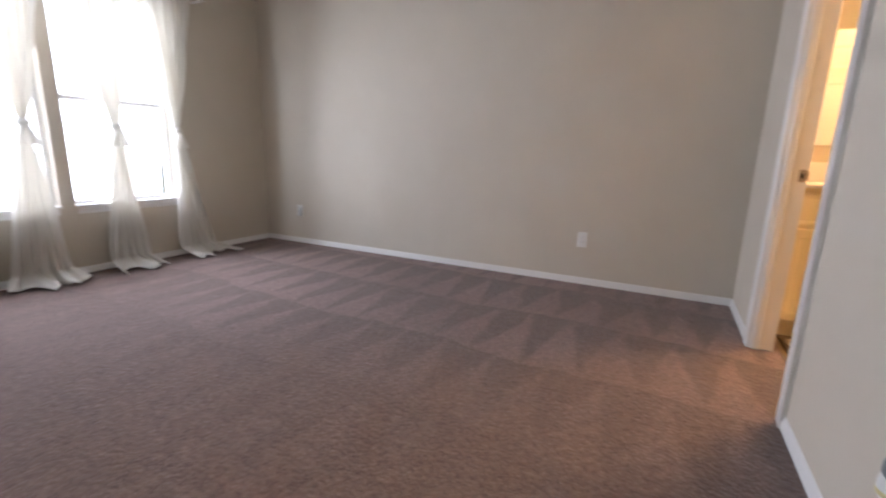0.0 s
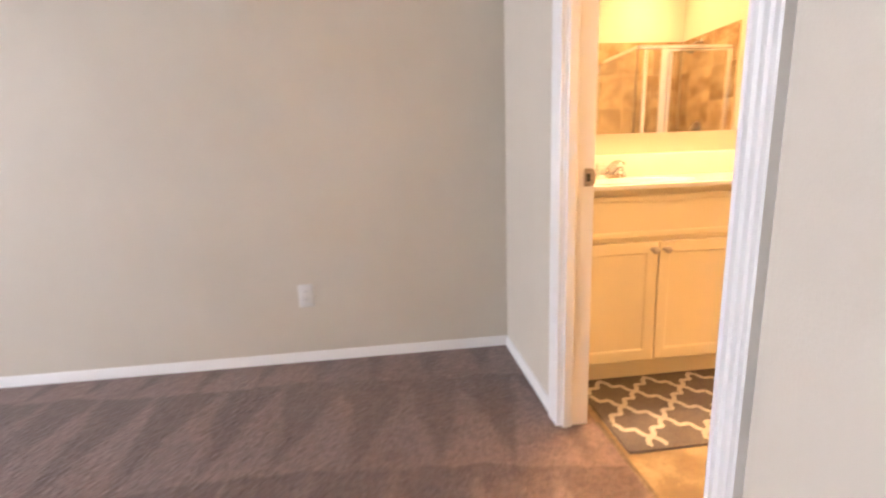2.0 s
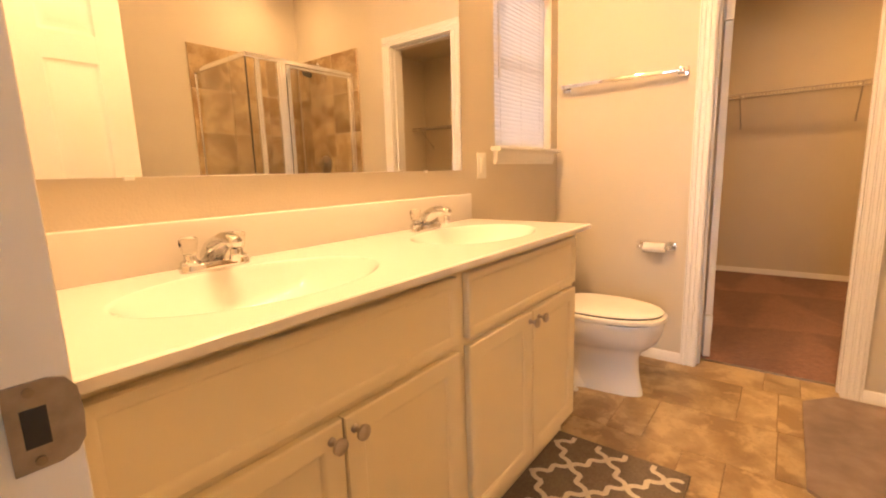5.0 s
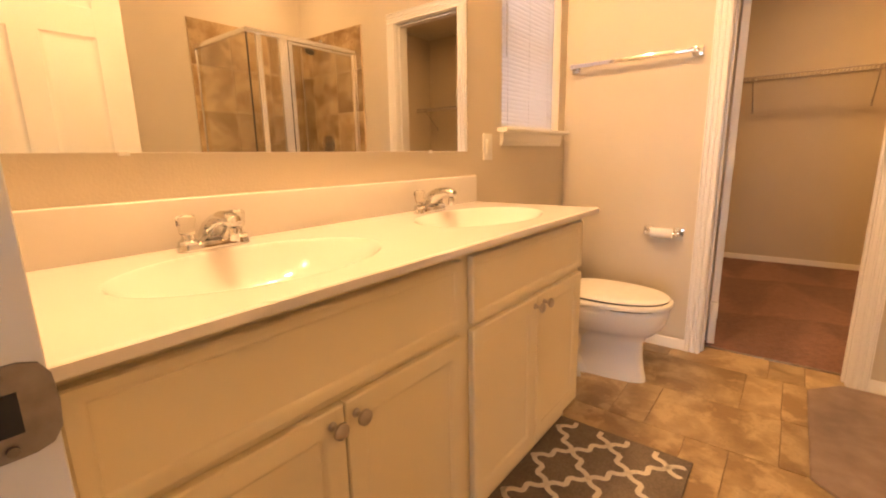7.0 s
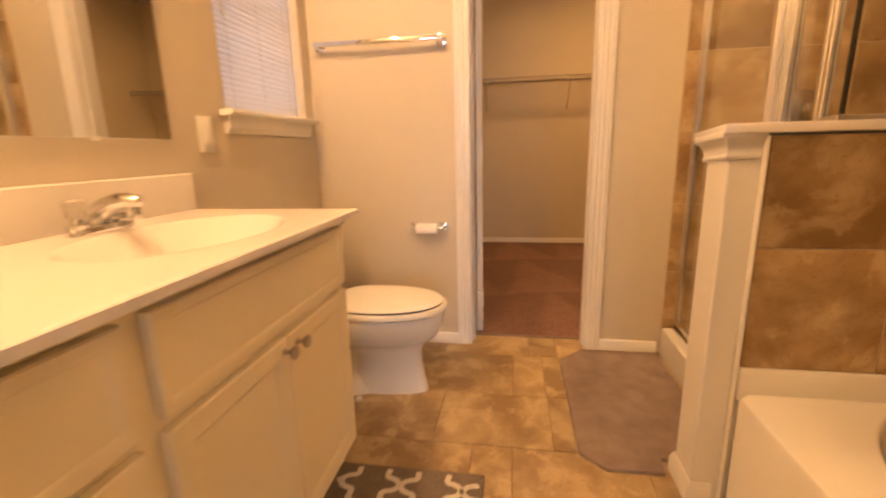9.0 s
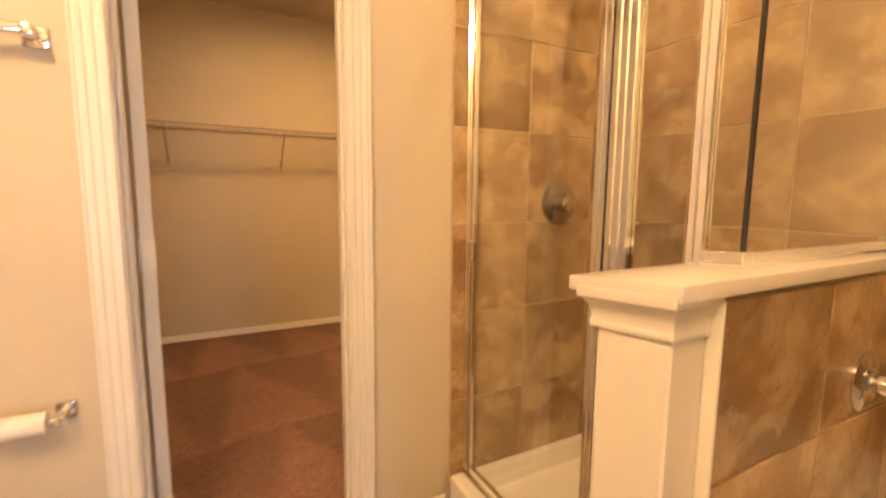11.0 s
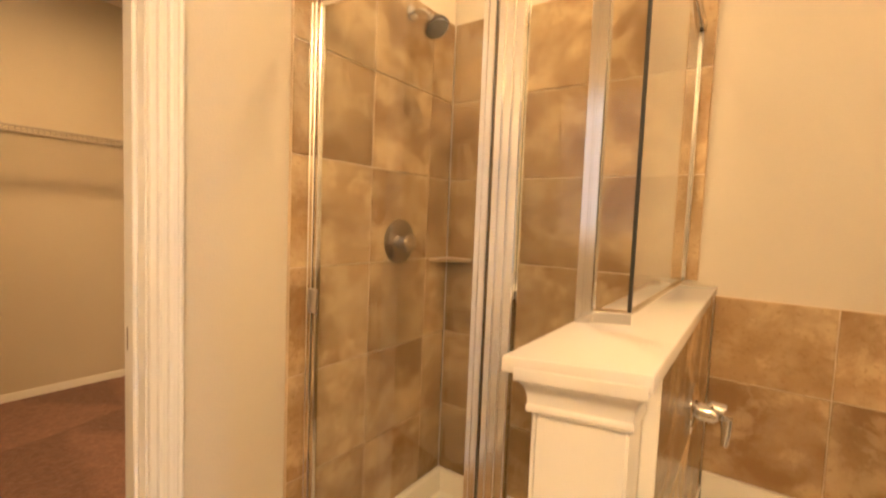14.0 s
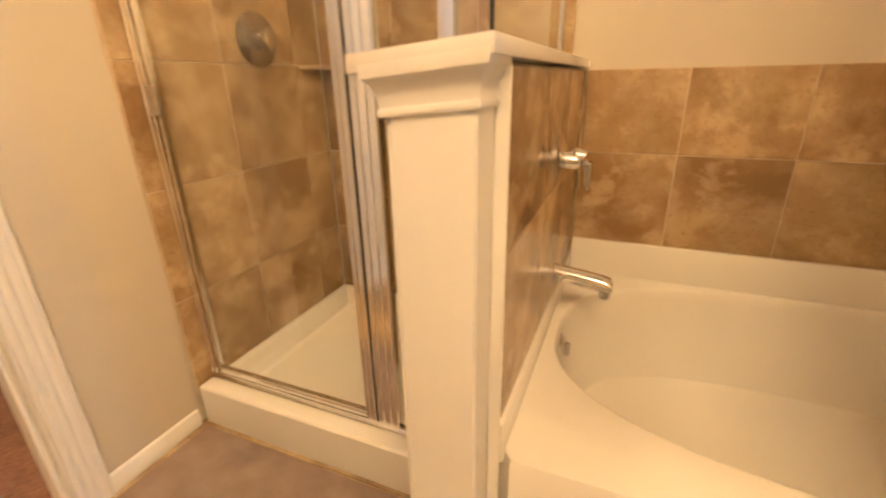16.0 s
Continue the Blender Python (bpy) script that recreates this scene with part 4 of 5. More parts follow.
towel = thing("towel_bar", (E, 4.10, 1.55), "empty chrome towel bar with square posts", "towel bar")
for y in (3.786, 4.392):
    part("post", joined(bx(E - 0.010, E - 0.0005, y - 0.024, y + 0.024, 1.514, 1.562, 0.003), bx(E - 0.072, E - 0.009, y - 0.011, y + 0.011, 1.525, 1.551, 0.003)), CHROME, towel)
part("rail", bx(E - 0.071, E - 0.050, 3.790, 4.387, 1.528, 1.548, 0.003), CHROME, towel)

paper = thing("toilet_paper_holder", (E, 3.873, 0.645), "chrome toilet paper holder with a nearly used roll", "paper holder")
for y in (3.797, 3.949):
    part("post", joined(bx(E - 0.008, E - 0.0005, y - 0.020, y + 0.020, 0.625, 0.668, 0.002), bx(E - 0.075, E - 0.007, y - 0.008, y + 0.008, 0.634, 0.656, 0.003)), CHROME, paper)
part("roller", cyl((E - 0.062, 3.80, 0.645), (E - 0.062, 3.946, 0.645), 0.008), CHROME, paper)
roll = thing("toilet_paper_roll", (E - 0.062, 3.873, 0.64), "thin white roll of toilet paper on its holder", "toilet paper")
part("paper", lathe([(0.010, 0), (0.0255, 0.0), (0.026, 0.002), (0.026, 0.102), (0.0255, 0.104), (0.010, 0.104)], 28, (0, 1, 0), (E - 0.062, 3.82, 0.645)), PAPER, roll)

# ---------- rugs ----------
rug = thing("trellis_rug", (2.62, 3.78, 0), "dark grey rug with an ivory trellis pattern", "rug")
RX0, RX1, RY0, RY1 = 1.775, 3.222, 3.522, 3.994
part("rug_base", bx(RX0, RX1, RY0, RY1, -0.001, 0.0095, 0.004), RUG_GREY, rug)


def trellis():
    bm = bmesh.new()
    a, b, w = 0.105, 0.098, 0.0096      # half cell across and along, half line width
    shape = ((0, 0), (0.16, -0.003), (0.28, 0.004), (0.35, 0.012), (0.43, 0.011), (0.50, 0.0), (0.57, -0.011), (0.65, -0.012), (0.72, -0.004), (0.84, 0.003), (1, 0))
    m = 0.012

    def ribbon(pts):
        run = []
        for i, p in enumerate(pts):
            inside = RX0 + m < p.x < RX1 - m and RY0 + m < p.y < RY1 - m
            if inside:
                d = (pts[min(i + 1, len(pts) - 1)] - pts[max(i - 1, 0)]).normalized()
                s = Vector((-d.y, d.x, 0)) * w
                run.append((bm.verts.new((p.x + s.x, p.y + s.y, 0.0)), bm.verts.new((p.x + s.x * 0.8, p.y + s.y * 0.8, 0.0022)), bm.verts.new((p.x - s.x * 0.8, p.y - s.y * 0.8, 0.0022)), bm.verts.new((p.x - s.x, p.y - s.y, 0.0))))
            if (not inside or i == len(pts) - 1) and run:
                for q0, q1 in zip(run, run[1:]):
                    for k in range(3):
                        bm.faces.new((q0[k], q0[k + 1], q1[k + 1], q1[k]))
                run = []
    for i in range(-15, 3):
        for j in range(-2, 7):
            if (i + j) % 2:
                continue
            for sx in (1,):
                for sy in (1, -1):
                    p0 = Vector((3.146 + i * a, 3.582 + j * b, 0))
                    p1 = p0 + Vector((a, sy * b, 0))
                    d = p1 - p0
                    nrm = Vector((-d.y, d.x, 0)).normalized() * sy
                    fine = []
                    for (t0, o0), (t1, o1) in zip(shape, shape[1:]):
                        for q in range(4):
                            f = q / 4
                            fine.append(p0 + d * (t0 + (t1 - t0) * f) + nrm * (o0 + (o1 - o0) * f))
                    fine.append(p1)
                    ribbon(fine)
    return moved(bm, Matrix.Translation((0, 0, 0.0092)))


part("trellis_pattern", trellis(), RUG_WHITE, rug, "ivory trellis lines in the pile")
part("binding", joined(bx(RX0 - 0.004, RX1 + 0.004, RY0 - 0.004, RY0 + 0.006, -0.001, 0.0105, 0.003), bx(RX0 - 0.004, RX1 + 0.004, RY1 - 0.006, RY1 + 0.004, -0.001, 0.0105, 0.003),
                       bx(RX0 - 0.004, RX0 + 0.006, RY0, RY1, -0.001, 0.0104, 0.003), bx(RX1 - 0.006, RX1 + 0.004, RY0, RY1, -0.001, 0.0104, 0.003)), RUG_GREY, rug)

bath_mat = prism([(3.305, 2.945), (3.372, 2.94), (3.372, 2.722), (4.175, 2.722), (4.185, 3.09), (4.06, 3.205), (3.37, 3.205), (3.30, 3.125)], (0, 0, -0.001), (1, 0, 0), (0, 1, 0), (0, 0, 0.013))
bmesh.ops.bevel(bath_mat, geom=[e for e in bath_mat.edges], offset=0.004, segments=2, affect="EDGES")
solid("bath_mat", bath_mat, MAT_TAUPE, "plain taupe bath mat with cut corners before the shower", "bath mat")

# ---------- half wall between shower and tub ----------
half_wall = structure("wall_half", joined(bx(3.206, 3.335, S, 2.838, 0.0, 1.045), bx(3.2135, 3.335, 2.838, 2.905, 0.0, 1.045)), TRIM, "white half wall between the tub and the shower")
trim = thing("trim_half_wall", (3.278, 2.9, 0), "white painted trim round the half wall's end", "trim", kind="structure")
part("end_board", bx(3.2125, 3.333, 2.905, 2.914, 0.0, 1.042, 0.002, 1), TRIM, trim)
part("corner_board", bx(3.2105, 3.2135, 2.842, 2.912, 0.0, 1.042, 0.001, 1), TRIM, trim)
part("corner_board", bx(3.335, 3.342, 2.70, 2.910, 0.0, 1.035, 0.002, 1), TRIM, trim)
part("tile_edge", bx(3.1885, 3.2095, 2.8365, 2.8415, 0.0, 1.050, 0.001, 1), TRIM, trim, "white painted edge where the tub tiles end")
SLOPE = 0.09       # the cap falls towards the shower


def sloped(bm):
    return moved(bm, Matrix.Translation((3.2, 0, 0)) @ Matrix(((1, 0, 0, 0), (0, 1, 0, 0), (-SLOPE, 0, 1, 0), (0, 0, 0, 1))) @ Matrix.Translation((-3.2, 0, 0)))


CROWN = [(0, 0), (0.006, 0), (0.008, 0.003), (0.008, 0.009), (0.006, 0.012), (0.007, 0.024), (0.012, 0.037), (0.021, 0.046), (0.027, 0.049), (0.028, 0.052), (0.028, 0.066), (0, 0.066)]


def wrapped(profile, z, back_tub=2.816, back_shower=2.71):
    """A moulding mitred round the wall's free end, with a return on either side."""
    path = lambda o: [(3.2105 - o * 0.8, back_tub), (3.2105 - o * 0.8, 2.914 + o), (3.342 + o * 0.6, 2.914 + o), (3.342 + o * 0.6, back_shower)]
    bm = bmesh.new()
    cols = [[bm.verts.new((x, y, z + h)) for x, y in path(o)] for o, h in profile]
    n = len(cols)
    for i in range(n):
        for k in range(3):
            bm.faces.new((cols[i][k], cols[i][k + 1], cols[(i + 1) % n][k + 1], cols[(i + 1) % n][k]))
    bm.faces.new([c[0] for c in cols])
    bm.faces.new([c[3] for c in reversed(cols)])
    return bm


part("crown_moulding", sloped(wrapped(CROWN, 0.9975, 2.843, 2.86)), TRIM, trim)
part("base_moulding", wrapped([(0, 0), (0.013, 0), (0.013, 0.045), (0.008, 0.055), (0.004, 0.066), (0, 0.068)], 0.0, 2.86), TRIM, trim)
solid("half_wall_cap", sloped(bx(3.183, 3.379, S + 0.016, 2.940, 1.0545, 1.0785, 0.003, 2)), MARBLE, "white cultured marble cap on the half wall", "wall cap")

# ---------- bathtub ----------
tub = thing("bathtub", (2.46, 2.40, 0), "white built-in bathtub with a bowed inner rim", "bathtub")
TZ = 0.375


def tub_shell():
    cx, cy = 2.46, 2.33
    seg = 96

    def oval(a_, b_, z, n, dx=0.0):
        out = []
        for q in range(seg):
            t = 2 * math.pi * q / seg
            c, s = math.cos(t), math.sin(t)
            out.append((cx + dx + a_ * math.copysign(abs(c) ** (2 / n), c), cy + b_ * math.copysign(abs(s) ** (2 / n), s), z))
        return out

    def deck(x0, x1, y0, y1, z):
        out = []
        for q in range(seg):
            t = 2 * math.pi * q / seg
            c, s = math.cos(t), math.sin(t)
            hx, hy = (x1 - x0) / 2, (y1 - y0) / 2
            k = min(hx / max(abs(c), 1e-9), hy / max(abs(s), 1e-9))
            out.append(((x0 + x1) / 2 + c * k, (y0 + y1) / 2 + s * k, z))
        return out
    x0, x1, y0, y1 = W + 0.002, 3.205, S + 0.004, 2.836
    rings = [deck(x0, x1, y0, y1, 0.0), deck(x0, x1, y0, y1, TZ - 0.012), deck(x0, x1, y0, y1 - 0.003, TZ - 0.004), deck(x0 + 0.002, x1 - 0.002, y0 + 0.002, y1 - 0.010, TZ),
             oval(0.708, 0.402, TZ, 2.6), oval(0.702, 0.396, TZ - 0.002, 2.6), oval(0.697, 0.390, TZ - 0.009, 2.6), oval(0.694, 0.385, TZ - 0.03, 2.6), oval(0.675, 0.365, 0.26, 2.6, 0.008),
             oval(0.645, 0.335, 0.15, 2.7, 0.015), oval(0.61, 0.305, 0.09, 2.7, 0.02), oval(0.52, 0.245, 0.068, 2.6, 0.02), oval(0.2, 0.1, 0.060, 2.2, 0.05)]
    return loft(rings)


part("shell", tub_shell(), ACRYLIC_TUB, tub)
part("tile_flange", bx(W + 0.018, 3.186, S + 0.0168, S + 0.040, TZ - 0.02, 0.497, 0.006), ACRYLIC_TUB, tub)
part("tile_flange", bx(3.183, 3.2055, S + 0.018, 2.834, TZ - 0.02, 0.4485, 0.005), ACRYLIC_TUB, tub)
part("tile_flange", bx(W + 0.002, W + 0.032, S + 0.041, 2.815, TZ - 0.02, 0.497, 0.005), ACRYLIC_TUB, tub)
ov = part("overflow_plate", lathe([(0.034, 0), (0.034, 0.004), (0.026, 0.010), (0.008, 0.013)], 26, (-1, 0, 0.10), (3.143, 2.375, 0.342)), CHROME, tub, "round chrome overflow plate")
sub("overflow_lever", bx(3.119, 3.133, 2.369, 2.381, 0.314, 0.354, 0.003), CHROME, ov)

valve = thing("tub_valve", (3.190, 2.36, 0.845), "chrome tub valve with a curved lever on the tiles", "faucet")
part("escutcheon", lathe([(0.060, 0), (0.060, 0.004), (0.045, 0.011), (0.022, 0.016)], 30, (-1, 0, 0), (3.1905, 2.36, 0.845)), CHROME, valve)
part("hub", lathe([(0.020, 0), (0.020, 0.030), (0.014, 0.040), (0.006, 0.043)], 22, (-1, 0, 0), (3.178, 2.36, 0.845)), CHROME, valve)
part("lever", tube([(3.162, 2.36, 0.846), (3.148, 2.358, 0.858), (3.134, 2.354, 0.857), (3.124, 2.350, 0.838), (3.122, 2.347, 0.805), (3.124, 2.345, 0.775)], [0.015, 0.017, 0.016, 0.013, 0.010, 0.007], 14), CHROME, valve)
spout = thing("tub_spout", (3.190, 2.275, 0.50), "straight chrome tub spout", "faucet")
part("pipe", loft([[(x, 2.265 + 0.026 * math.cos(a), zc + h * math.sin(a)) for a in [2 * math.pi * q / 22 for q in range(22)]] for x, zc, h in ((3.1905, 0.508, 0.027), (3.16, 0.506, 0.026), (3.10, 0.500, 0.025), (3.055, 0.494, 0.024), (3.038, 0.490, 0.022), (3.032, 0.488, 0.014))]), CHROME, spout)
part("nozzle", cyl((3.052, 2.265, 0.490), (3.050, 2.265, 0.452), 0.016, seg=20, bevel=0.003), CHROME, spout)

# ---------- shower ----------
pan = thing("shower_pan", (3.78, 2.30, 0), "white acrylic shower pan with a raised curb", "shower pan")


def pan_mesh():
    x0, x1, y0, y1 = 3.344, E - 0.017, S + 0.017, 2.70
    r = lambda i, z, f: [(x0 + i, y0 + i, z), (x1 - i, y0 + i, z), (x1 - i, y1 - f, z), (x0 + i, y1 - f, z)]
    bm = loft([r(0, 0, 0), r(0, 0.132, 0), r(0.003, 0.139, 0.006), r(0.008, 0.140, 0.012), r(0.018, 0.140, 0.108), r(0.028, 0.132, 0.116), r(0.045, 0.062, 0.13), r(0.065, 0.052, 0.15)], True, False)
    last = [v for v in bm.verts if abs(v.co.z - 0.052) < 1e-4]
    c = bm.verts.new(((x0 + x1) / 2, (y0 + y1) / 2 - 0.03, 0.040))
    last.sort(key=lambda v: math.atan2(v.co.y - c.co.y, v.co.x - c.co.x))
    for i in range(4):
        bm.faces.new((last[i], last[(i + 1) % 4], c))
    return bm


part("basin", pan_mesh(), ACRYLIC_TUB, pan)
part("drain", lathe([(0.05, 0), (0.05, 0.003), (0.03, 0.004)], 28, (0, 0, 1), (3.775, 2.26, 0.0412)), CHROME, pan, "round chrome drain")

SY0, SY1, ST = 2.627, 2.653, 1.892
enc = thing("shower_enclosure", (3.75, 2.64, 0.14), "bright metal framed glass shower enclosure with a closed door", "shower enclosure")


def ribbed(x0, x1, y0, y1, z0, z1, n):
    """An extruded metal post with upright ribs on its faces."""
    w = (x1 - x0) / n
    front, back = [], []
    for i in range(n):
        a = x0 + i * w
        front += [(a + w * 0.06, y1 - 0.003), (a + w * 0.18, y1), (a + w * 0.82, y1), (a + w * 0.94, y1 - 0.003)]
        back += [(a + w * 0.06, y0 + 0.003), (a + w * 0.18, y0), (a + w * 0.82, y0), (a + w * 0.94, y0 + 0.003)]
    return prism(front + back[::-1], (0, 0, z0), (1, 0, 0), (0, 1, 0), (0, 0, z1 - z0))


part("header", joined(bx(3.264, E - 0.0165, SY0 - 0.004, SY1 + 0.004, ST - 0.032, ST, 0.003), bx(3.268, E - 0.018, SY1 + 0.003, SY1 + 0.008, ST - 0.026, ST - 0.006, 0.001, 1)), FRAME_METAL, enc)
part("header_return", bx(3.264, 3.292, S + 0.016, SY0 - 0.004, ST - 0.032, ST, 0.003), FRAME_METAL, enc)
part("wall_jamb", ribbed(4.168, E - 0.0165, SY0, SY1, 0.166, ST - 0.032, 2), FRAME_METAL, enc)
part("bottom_track", joined(bx(3.347, E - 0.0175, SY0 - 0.004, SY1 + 0.004, 0.1395, 0.152, 0.002), bx(3.347, E - 0.0175, SY0 + 0.002, SY1 - 0.004, 0.151, 0.166, 0.002)), FRAME_METAL, enc)
part("strike_post", ribbed(3.506, 3.570, SY0 - 0.002, SY1 + 0.004, 0.166, ST - 0.032, 3), FRAME_METAL, enc)
part("corner_post", ribbed(3.340, 3.376, SY0, SY1, 1.0595, ST - 0.032, 2), FRAME_METAL, enc)
part("wall_channel", bx(3.3465, 3.372, SY0, SY1, 0.166, 1.052, 0.002, 1), FRAME_METAL, enc)
part("base_channel", sloped(joined(bx(3.268, 3.340, SY0 - 0.002, SY1 + 0.004, 1.0788, 1.103, 0.002, 1), bx(3.268, 3.290, S + 0.02, SY0, 1.0788, 1.101, 0.002, 1))), FRAME_METAL, enc)
part("wall_channel", bx(3.270, 3.288, S + 0.016, S + 0.028, 1.094, ST - 0.032, 0.002, 1), FRAME_METAL, enc)
part("corner_seal", bx(3.2735, 3.2795, SY1 - 0.013, SY1 - 0.005, 1.096, ST - 0.032), DARK, enc, "black corner seal")
for name, b in (("fixed_pane", bx(3.372, 3.507, 2.637, 2.643, 0.166, ST - 0.031)), ("corner_pane", bx(3.280, 3.341, 2.637, 2.643, 1.095, ST - 0.031)),
                ("return_pane", bx(3.277, 3.281, S + 0.026, 2.636, 1.093, ST - 0.031))):
    part(name, b, GLASS, enc, "clear glass pane").visible_shadow = False
door = part("shower_door", joined(ribbed(3.573, 3.606, SY0 + 0.002, SY1 + 0.006, 0.172, ST - 0.036, 2), bx(4.150, 4.164, SY0 + 0.004, SY1 - 0.002, 0.172, ST - 0.036, 0.002, 1),
                                  bx(3.606, 4.150, SY0 + 0.004, SY1, 0.172, 0.192, 0.002, 1), bx(3.606, 4.150, SY0 + 0.004, SY1, ST - 0.052, ST - 0.036, 0.002, 1)), FRAME_METAL, enc, "bright metal door frame")
sub("door_pane", bx(3.604, 4.152, 2.637, 2.643, 0.190, ST - 0.050), GLASS, door, "clear glass pane").visible_shadow = False
for z in (0.995,):
    sub("hinge", joined(bx(4.134, 4.170, SY1 - 0.002, SY1 + 0.008, z - 0.035, z + 0.035, 0.002), cyl((4.166, SY1 + 0.004, z - 0.036), (4.166, SY1 + 0.004, z + 0.036), 0.006, seg=12)), NICKEL, door, "dark metal hinge")

TF = E - 0.016
head = thing("shower_spray", (TF, 2.19, 2.02), "chrome shower head on a bent arm", "shower head")
part("flange", lathe([(0.028, 0), (0.028, 0.003), (0.012, 0.010)], 24, (-1, 0, 0), (TF, 2.19, 2.02)), CHROME, head)
part("arm", tube([(TF, 2.19, 2.02), (TF - 0.03, 2.19, 2.02), (TF - 0.06, 2.191, 2.012), (TF - 0.085, 2.193, 1.992), (TF - 0.098, 2.195, 1.975)], 0.009, 12), CHROME, head)
part("spray_face", lathe([(0.012, 0), (0.016, 0.012), (0.030, 0.030), (0.047, 0.045), (0.049, 0.056), (0.044, 0.060), (0.040, 0.058)], 30, (-0.55, 0.05, -0.85), (TF - 0.096, 2.195, 1.982)), STEEL, head)
part("nozzle_ring", lathe([(0.041, 0), (0.041, 0.003), (0.02, 0.004)], 30, (-0.55, 0.05, -0.85), (TF - 0.096 - 0.0318, 2.198, 1.982 - 0.0492)), GREY_PLASTIC, head, "dark nozzle ring")
sv = thing("shower_valve", (TF, 2.218, 1.163), "round chrome shower valve with a knob handle", "shower valve")
part("escutcheon", lathe([(0.084, 0), (0.084, 0.004), (0.072, 0.011), (0.040, 0.016), (0.030, 0.018)], 36, (-1, 0, 0), (TF, 2.218, 1.163)), STEEL, sv)
part("knob", lathe([(0.022, 0), (0.020, 0.016), (0.027, 0.024), (0.031, 0.036), (0.028, 0.046), (0.012, 0.051)], 26, (-1, 0, 0), (TF - 0.017, 2.218, 1.163)), CHROME, sv)
part("pointer", bx(TF - 0.060, TF - 0.030, 2.210, 2.226, 1.126, 1.158, 0.004), CHROME, sv)
shelf = prism([(0, 0), (-0.13, 0), (-0.118, 0.02), (-0.02, 0.118), (0, 0.13)], (TF, S + 0.0165, 1.075), (1, 0, 0), (0, 1, 0), (0, 0, 0.016))
bmesh.ops.bevel(shelf, geom=shelf.edges[:], offset=0.003, segments=1, affect="EDGES")
solid("corner_shelf", shelf, SHELF_STONE, "tan stone corner shelf in the shower", "shelf")

can = thing("recessed_downlight", (3.73, 2.27, HIGH), "white recessed ceiling downlight, lit", "light fixture")
part("trim_ring", lathe([(0.062, 0), (0.088, 0.0), (0.090, 0.004), (0.086, 0.008), (0.062, 0.010)], 32, (0, 0, -1), (3.73, 2.27, HIGH)), PLASTIC, can)
part("lens", lathe([(0.060, 0), (0.060, 0.003), (0.02, 0.005)], 32, (0, 0, -1), (3.73, 2.27, HIGH - 0.001)), CAN_GLOW, can, "lit lens")

# ---------- closet ----------
dome = thing("closet_ceiling_light", (5.645, 2.745, CHIGH), "round frosted closet ceiling light, lit", "light fixture")
part("base_ring", lathe([(0.163, 0), (0.168, 0.004), (0.166, 0.012), (0.158, 0.015)], 36, (0, 0, -1), (5.645, 2.745, CHIGH)), PLASTIC, dome)
part("diffuser", lathe([(0.158, 0.0), (0.155, 0.012), (0.13, 0.030), (0.08, 0.042), (0.03, 0.047)], 36, (0, 0, -1), (5.645, 2.745, CHIGH - 0.012)), DOME_GLOW, dome, "glowing frosted glass")
vent = thing("ceiling_vent", (6.325, 2.84, CHIGH), "white slatted air vent in the closet ceiling", "vent")
part("frame", joined(bx(6.265, 6.28, 2.705, 2.975, CHIGH - 0.010, CHIGH, 0.002, 1), bx(6.37, 6.385, 2.705, 2.975, CHIGH - 0.010, CHIGH, 0.002, 1),
                     bx(6.28, 6.37, 2.705, 2.725, CHIGH - 0.010, CHIGH, 0.002, 1), bx(6.28, 6.37, 2.955, 2.975, CHIGH - 0.010, CHIGH, 0.002, 1)), PLASTIC, vent)
# black sheet behind the louvres paints the shade of the duct
part("backing", bx(6.28, 6.37, 2.725, 2.955, CHIGH - 0.003, CHIGH - 0.0005), DARK, vent, "dark duct opening")
for i in range(12):
    y = 2.735 + i * 0.0190
    part("louvre", moved(bx(6.28, 6.37, -0.008, 0.008, -0.001, 0.001), Matrix.Translation((0, y, CHIGH - 0.008)) @ pose(0, 0, 0, 38)), PLASTIC, vent)

wire = thing("wire_shelf", (6.7, 2.8, 1.66), "white coated wire closet shelf with a hanging rail", "wire shelf")
part("front_rail", joined(cyl((6.545, CS, 1.690), (6.545, N - 0.014, 1.690), 0.006, seg=10), cyl((6.542, CS, 1.655), (6.542, N - 0.014, 1.655), 0.006, seg=10)), WIRE, wire)
part("back_rail", cyl((6.84, CS, 1.690), (6.84, N - 0.014, 1.690), 0.005, seg=10), WIRE, wire)
rods = []
y = CS + 0.03
while y < N - 0.03:
    rods.append(joined(cyl((6.54, y, 1.696), (6.842, y, 1.696), 0.0026, seg=5), cyl((6.541, y, 1.655), (6.541, y, 1.697), 0.0024, seg=5)))
    y += 0.0254
tagged(part("wire_grid", joined(*rods), WIRE, wire), kind="stuff")
for y in (1.34, 2.13, 2.922, 3.735, 4.40):
    part("brace", joined(tube([(6.548, y, 1.690), (6.61, y, 1.63), (6.842, y, 1.430)], 0.005, 8), bx(6.842, 6.849, y - 0.008, y + 0.008, 1.40, 1.46)), WIRE, wire)
    part("wall_clip", bx(6.825, 6.849, y - 0.012, y + 0.012, 1.683, 1.705, 0.002, 1), PLASTIC, wire)


# ---------- tiles, piece by piece ----------
tile_meshes = {}


def tile(parent, m, w, h, mat, t=0.009):
    key = (round(w, 3), round(h, 3), mat.name)
    if key not in tile_meshes:
        tile_meshes[key] = mesh_of("tile", bx(-w / 2, w / 2, -h / 2, h / 2, 0, t, 0.0016, 1), mat)
    ob = new("tile", tile_meshes[key])
    ob.matrix_world = m
    ob.parent = parent
    return ob


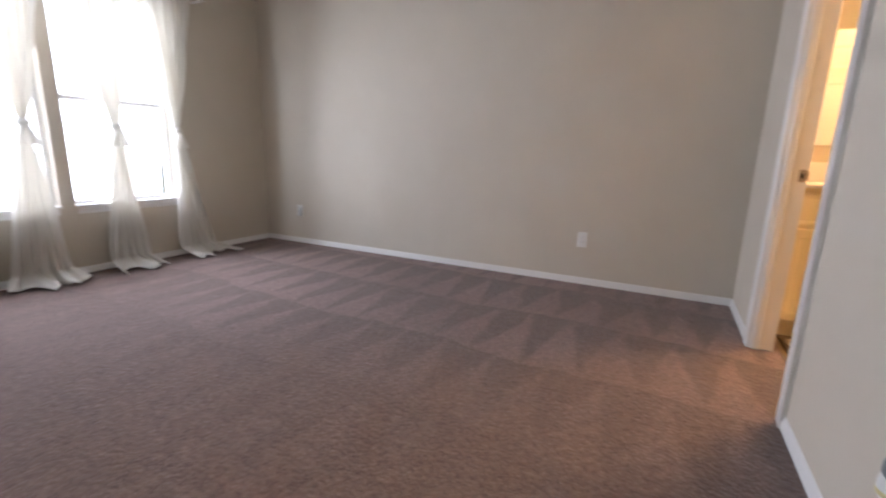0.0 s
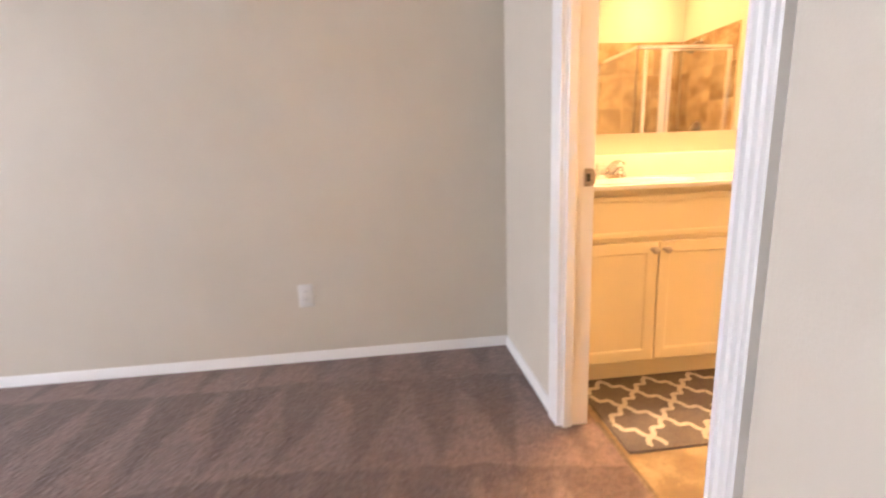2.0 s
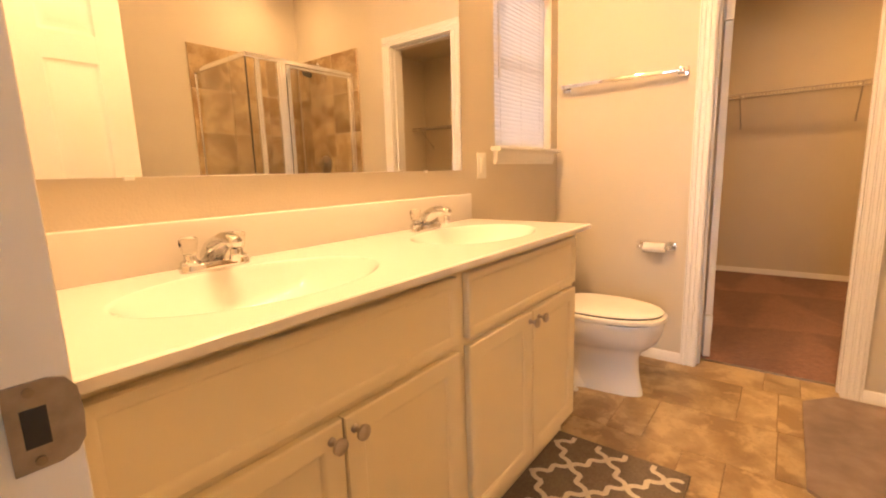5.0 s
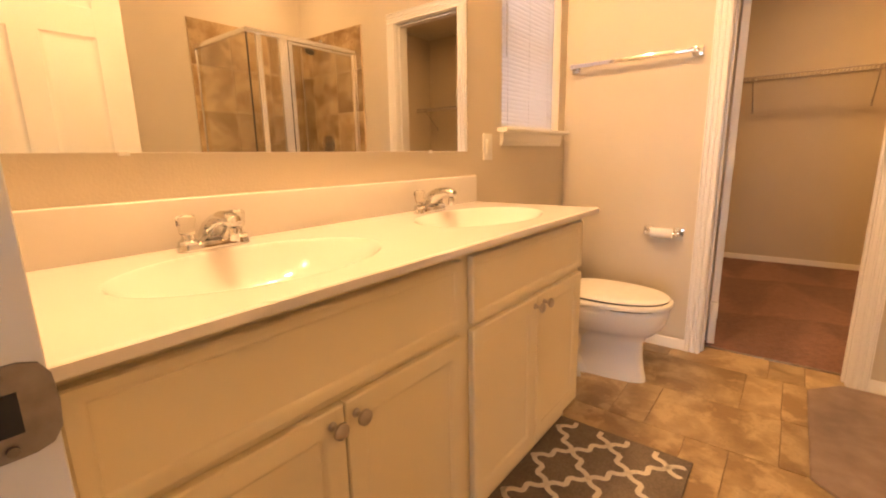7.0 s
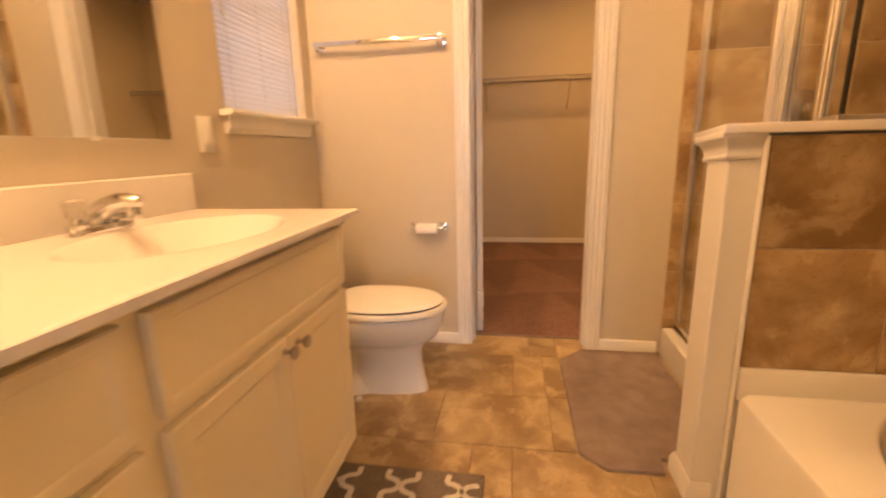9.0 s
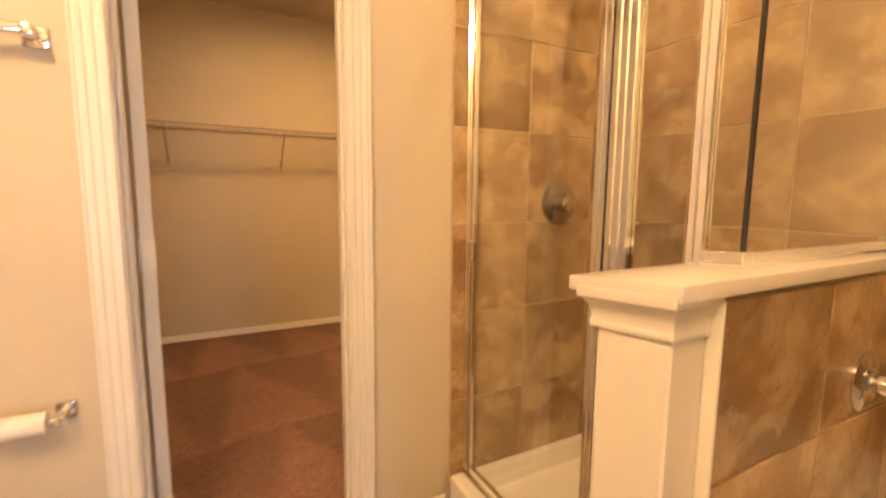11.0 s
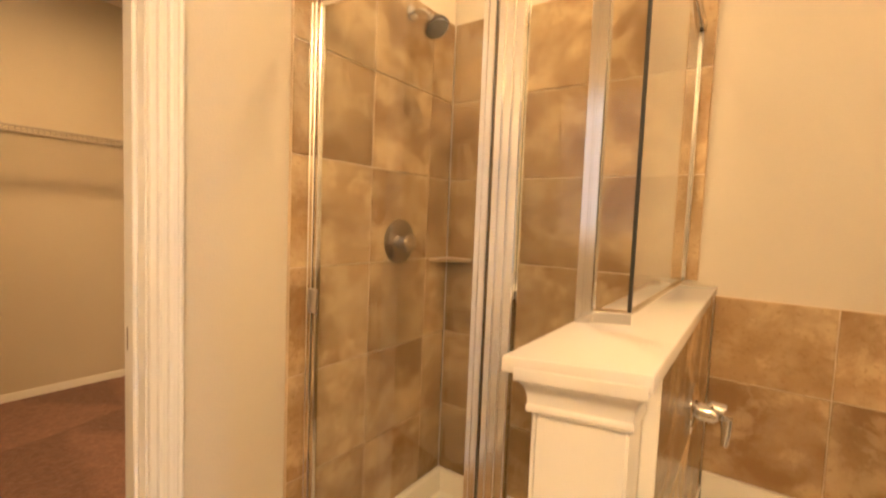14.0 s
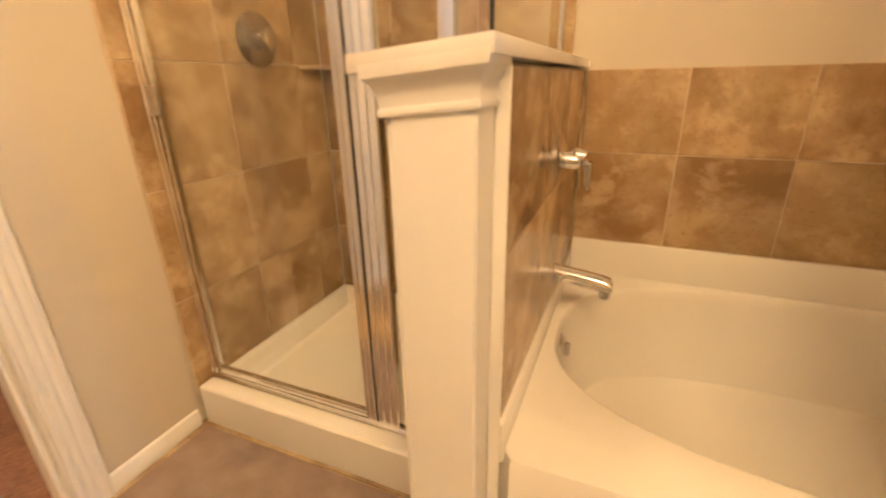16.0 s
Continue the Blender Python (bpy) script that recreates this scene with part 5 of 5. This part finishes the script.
def tiled(parent, origin, u, v, us, vs, gap=0.004):
    """Tiles between the grid lines us (along u) and vs (along v) on a wall face, over a bed of grout."""
    o, u, v = Vector(origin), Vector(u), Vector(v)
    n = u.cross(v)
    basis = Matrix((u, v, n)).transposed().to_4x4()
    bed = bx(us[0], us[-1], vs[0], vs[-1], 0.0, 0.0115)
    g = sub("grout", moved(bed, Matrix.Translation(o) @ basis), GROUT, parent)
    for a, b in zip(us, us[1:]):
        for c, d in zip(vs, vs[1:]):
            jitter = pose(0, 0, random.uniform(0, 0.0007), random.uniform(-0.1, 0.1), random.uniform(-0.1, 0.1), 0)
            tile(parent, Matrix.Translation(o + u * (a + b) / 2 + v * (c + d) / 2 + n * 0.0056) @ basis @ jitter, b - a - gap, d - c - gap, WALL_TILE)


ROWS = [0.105, 0.43, 0.76, 1.09, 1.425, 1.755, 2.085]
# shower: fixture wall, back wall, half wall inside
tiled(wall_east, (E, S + 0.016, 0), (0, -1, 0), (0, 0, 1), [-0.804, -0.474, -0.149, -0.001], ROWS)
tiled(wall_south, (E - 0.016, S, 0), (-1, 0, 0), (0, 0, 1), [0.0, 0.325, 0.65, 0.858], ROWS[:4])
tiled(wall_south, (E - 0.016, S, 0), (-1, 0, 0), (0, 0, 1), [0.0, 0.325, 0.65, 0.966], ROWS[3:])
tiled(half_wall, (3.335, S + 0.016, 0), (0, 1, 0), (0, 0, 1), [0.0, 0.15, 0.475, 0.734], ROWS[:3] + [1.05])
# tub surround
TROWS = [0.49, 0.795, 1.05]
tiled(wall_south, (3.189, S, 0), (-1, 0, 0), (0, 0, 1), [0.0, 0.292, 0.599, 0.906, 1.213, 1.468], TROWS)
tiled(half_wall, (3.206, 2.836, 0), (0, -1, 0), (0, 0, 1), [0.0, 0.316, 0.621, 0.926, 0.939], [0.449, 0.775, 1.05])
tiled(wall_bedroom_east, (W, S + 0.016, 0), (0, 1, 0), (0, 0, 1), [0.0, 0.307, 0.614, 0.921], TROWS)

# floor: squares and narrow strips in rows
PITCH, SQ = 0.574, 0.434
ROW_LINES = [1.746, 2.155, 2.565, 2.975, 3.385, 3.727, 4.10, 4.331]
STARTS = [3.286, 3.43, 3.64, 3.57, 3.286, 3.43, 3.35]
for xa, xb, y in zip(ROW_LINES, ROW_LINES[1:], STARTS):
    y -= PITCH * 4
    while y < N:
        for ya, yb in ((y, y + SQ), (y + SQ, y + PITCH)):
            ya, yb = max(ya, S), min(yb, N - 0.002)
            if yb - ya > 0.02:
                tile(floor_bath, pose((xa + xb) / 2, (ya + yb) / 2, -0.0045), xb - xa - 0.003, yb - ya - 0.003, FLOOR_TILE, 0.0045)
        y += PITCH
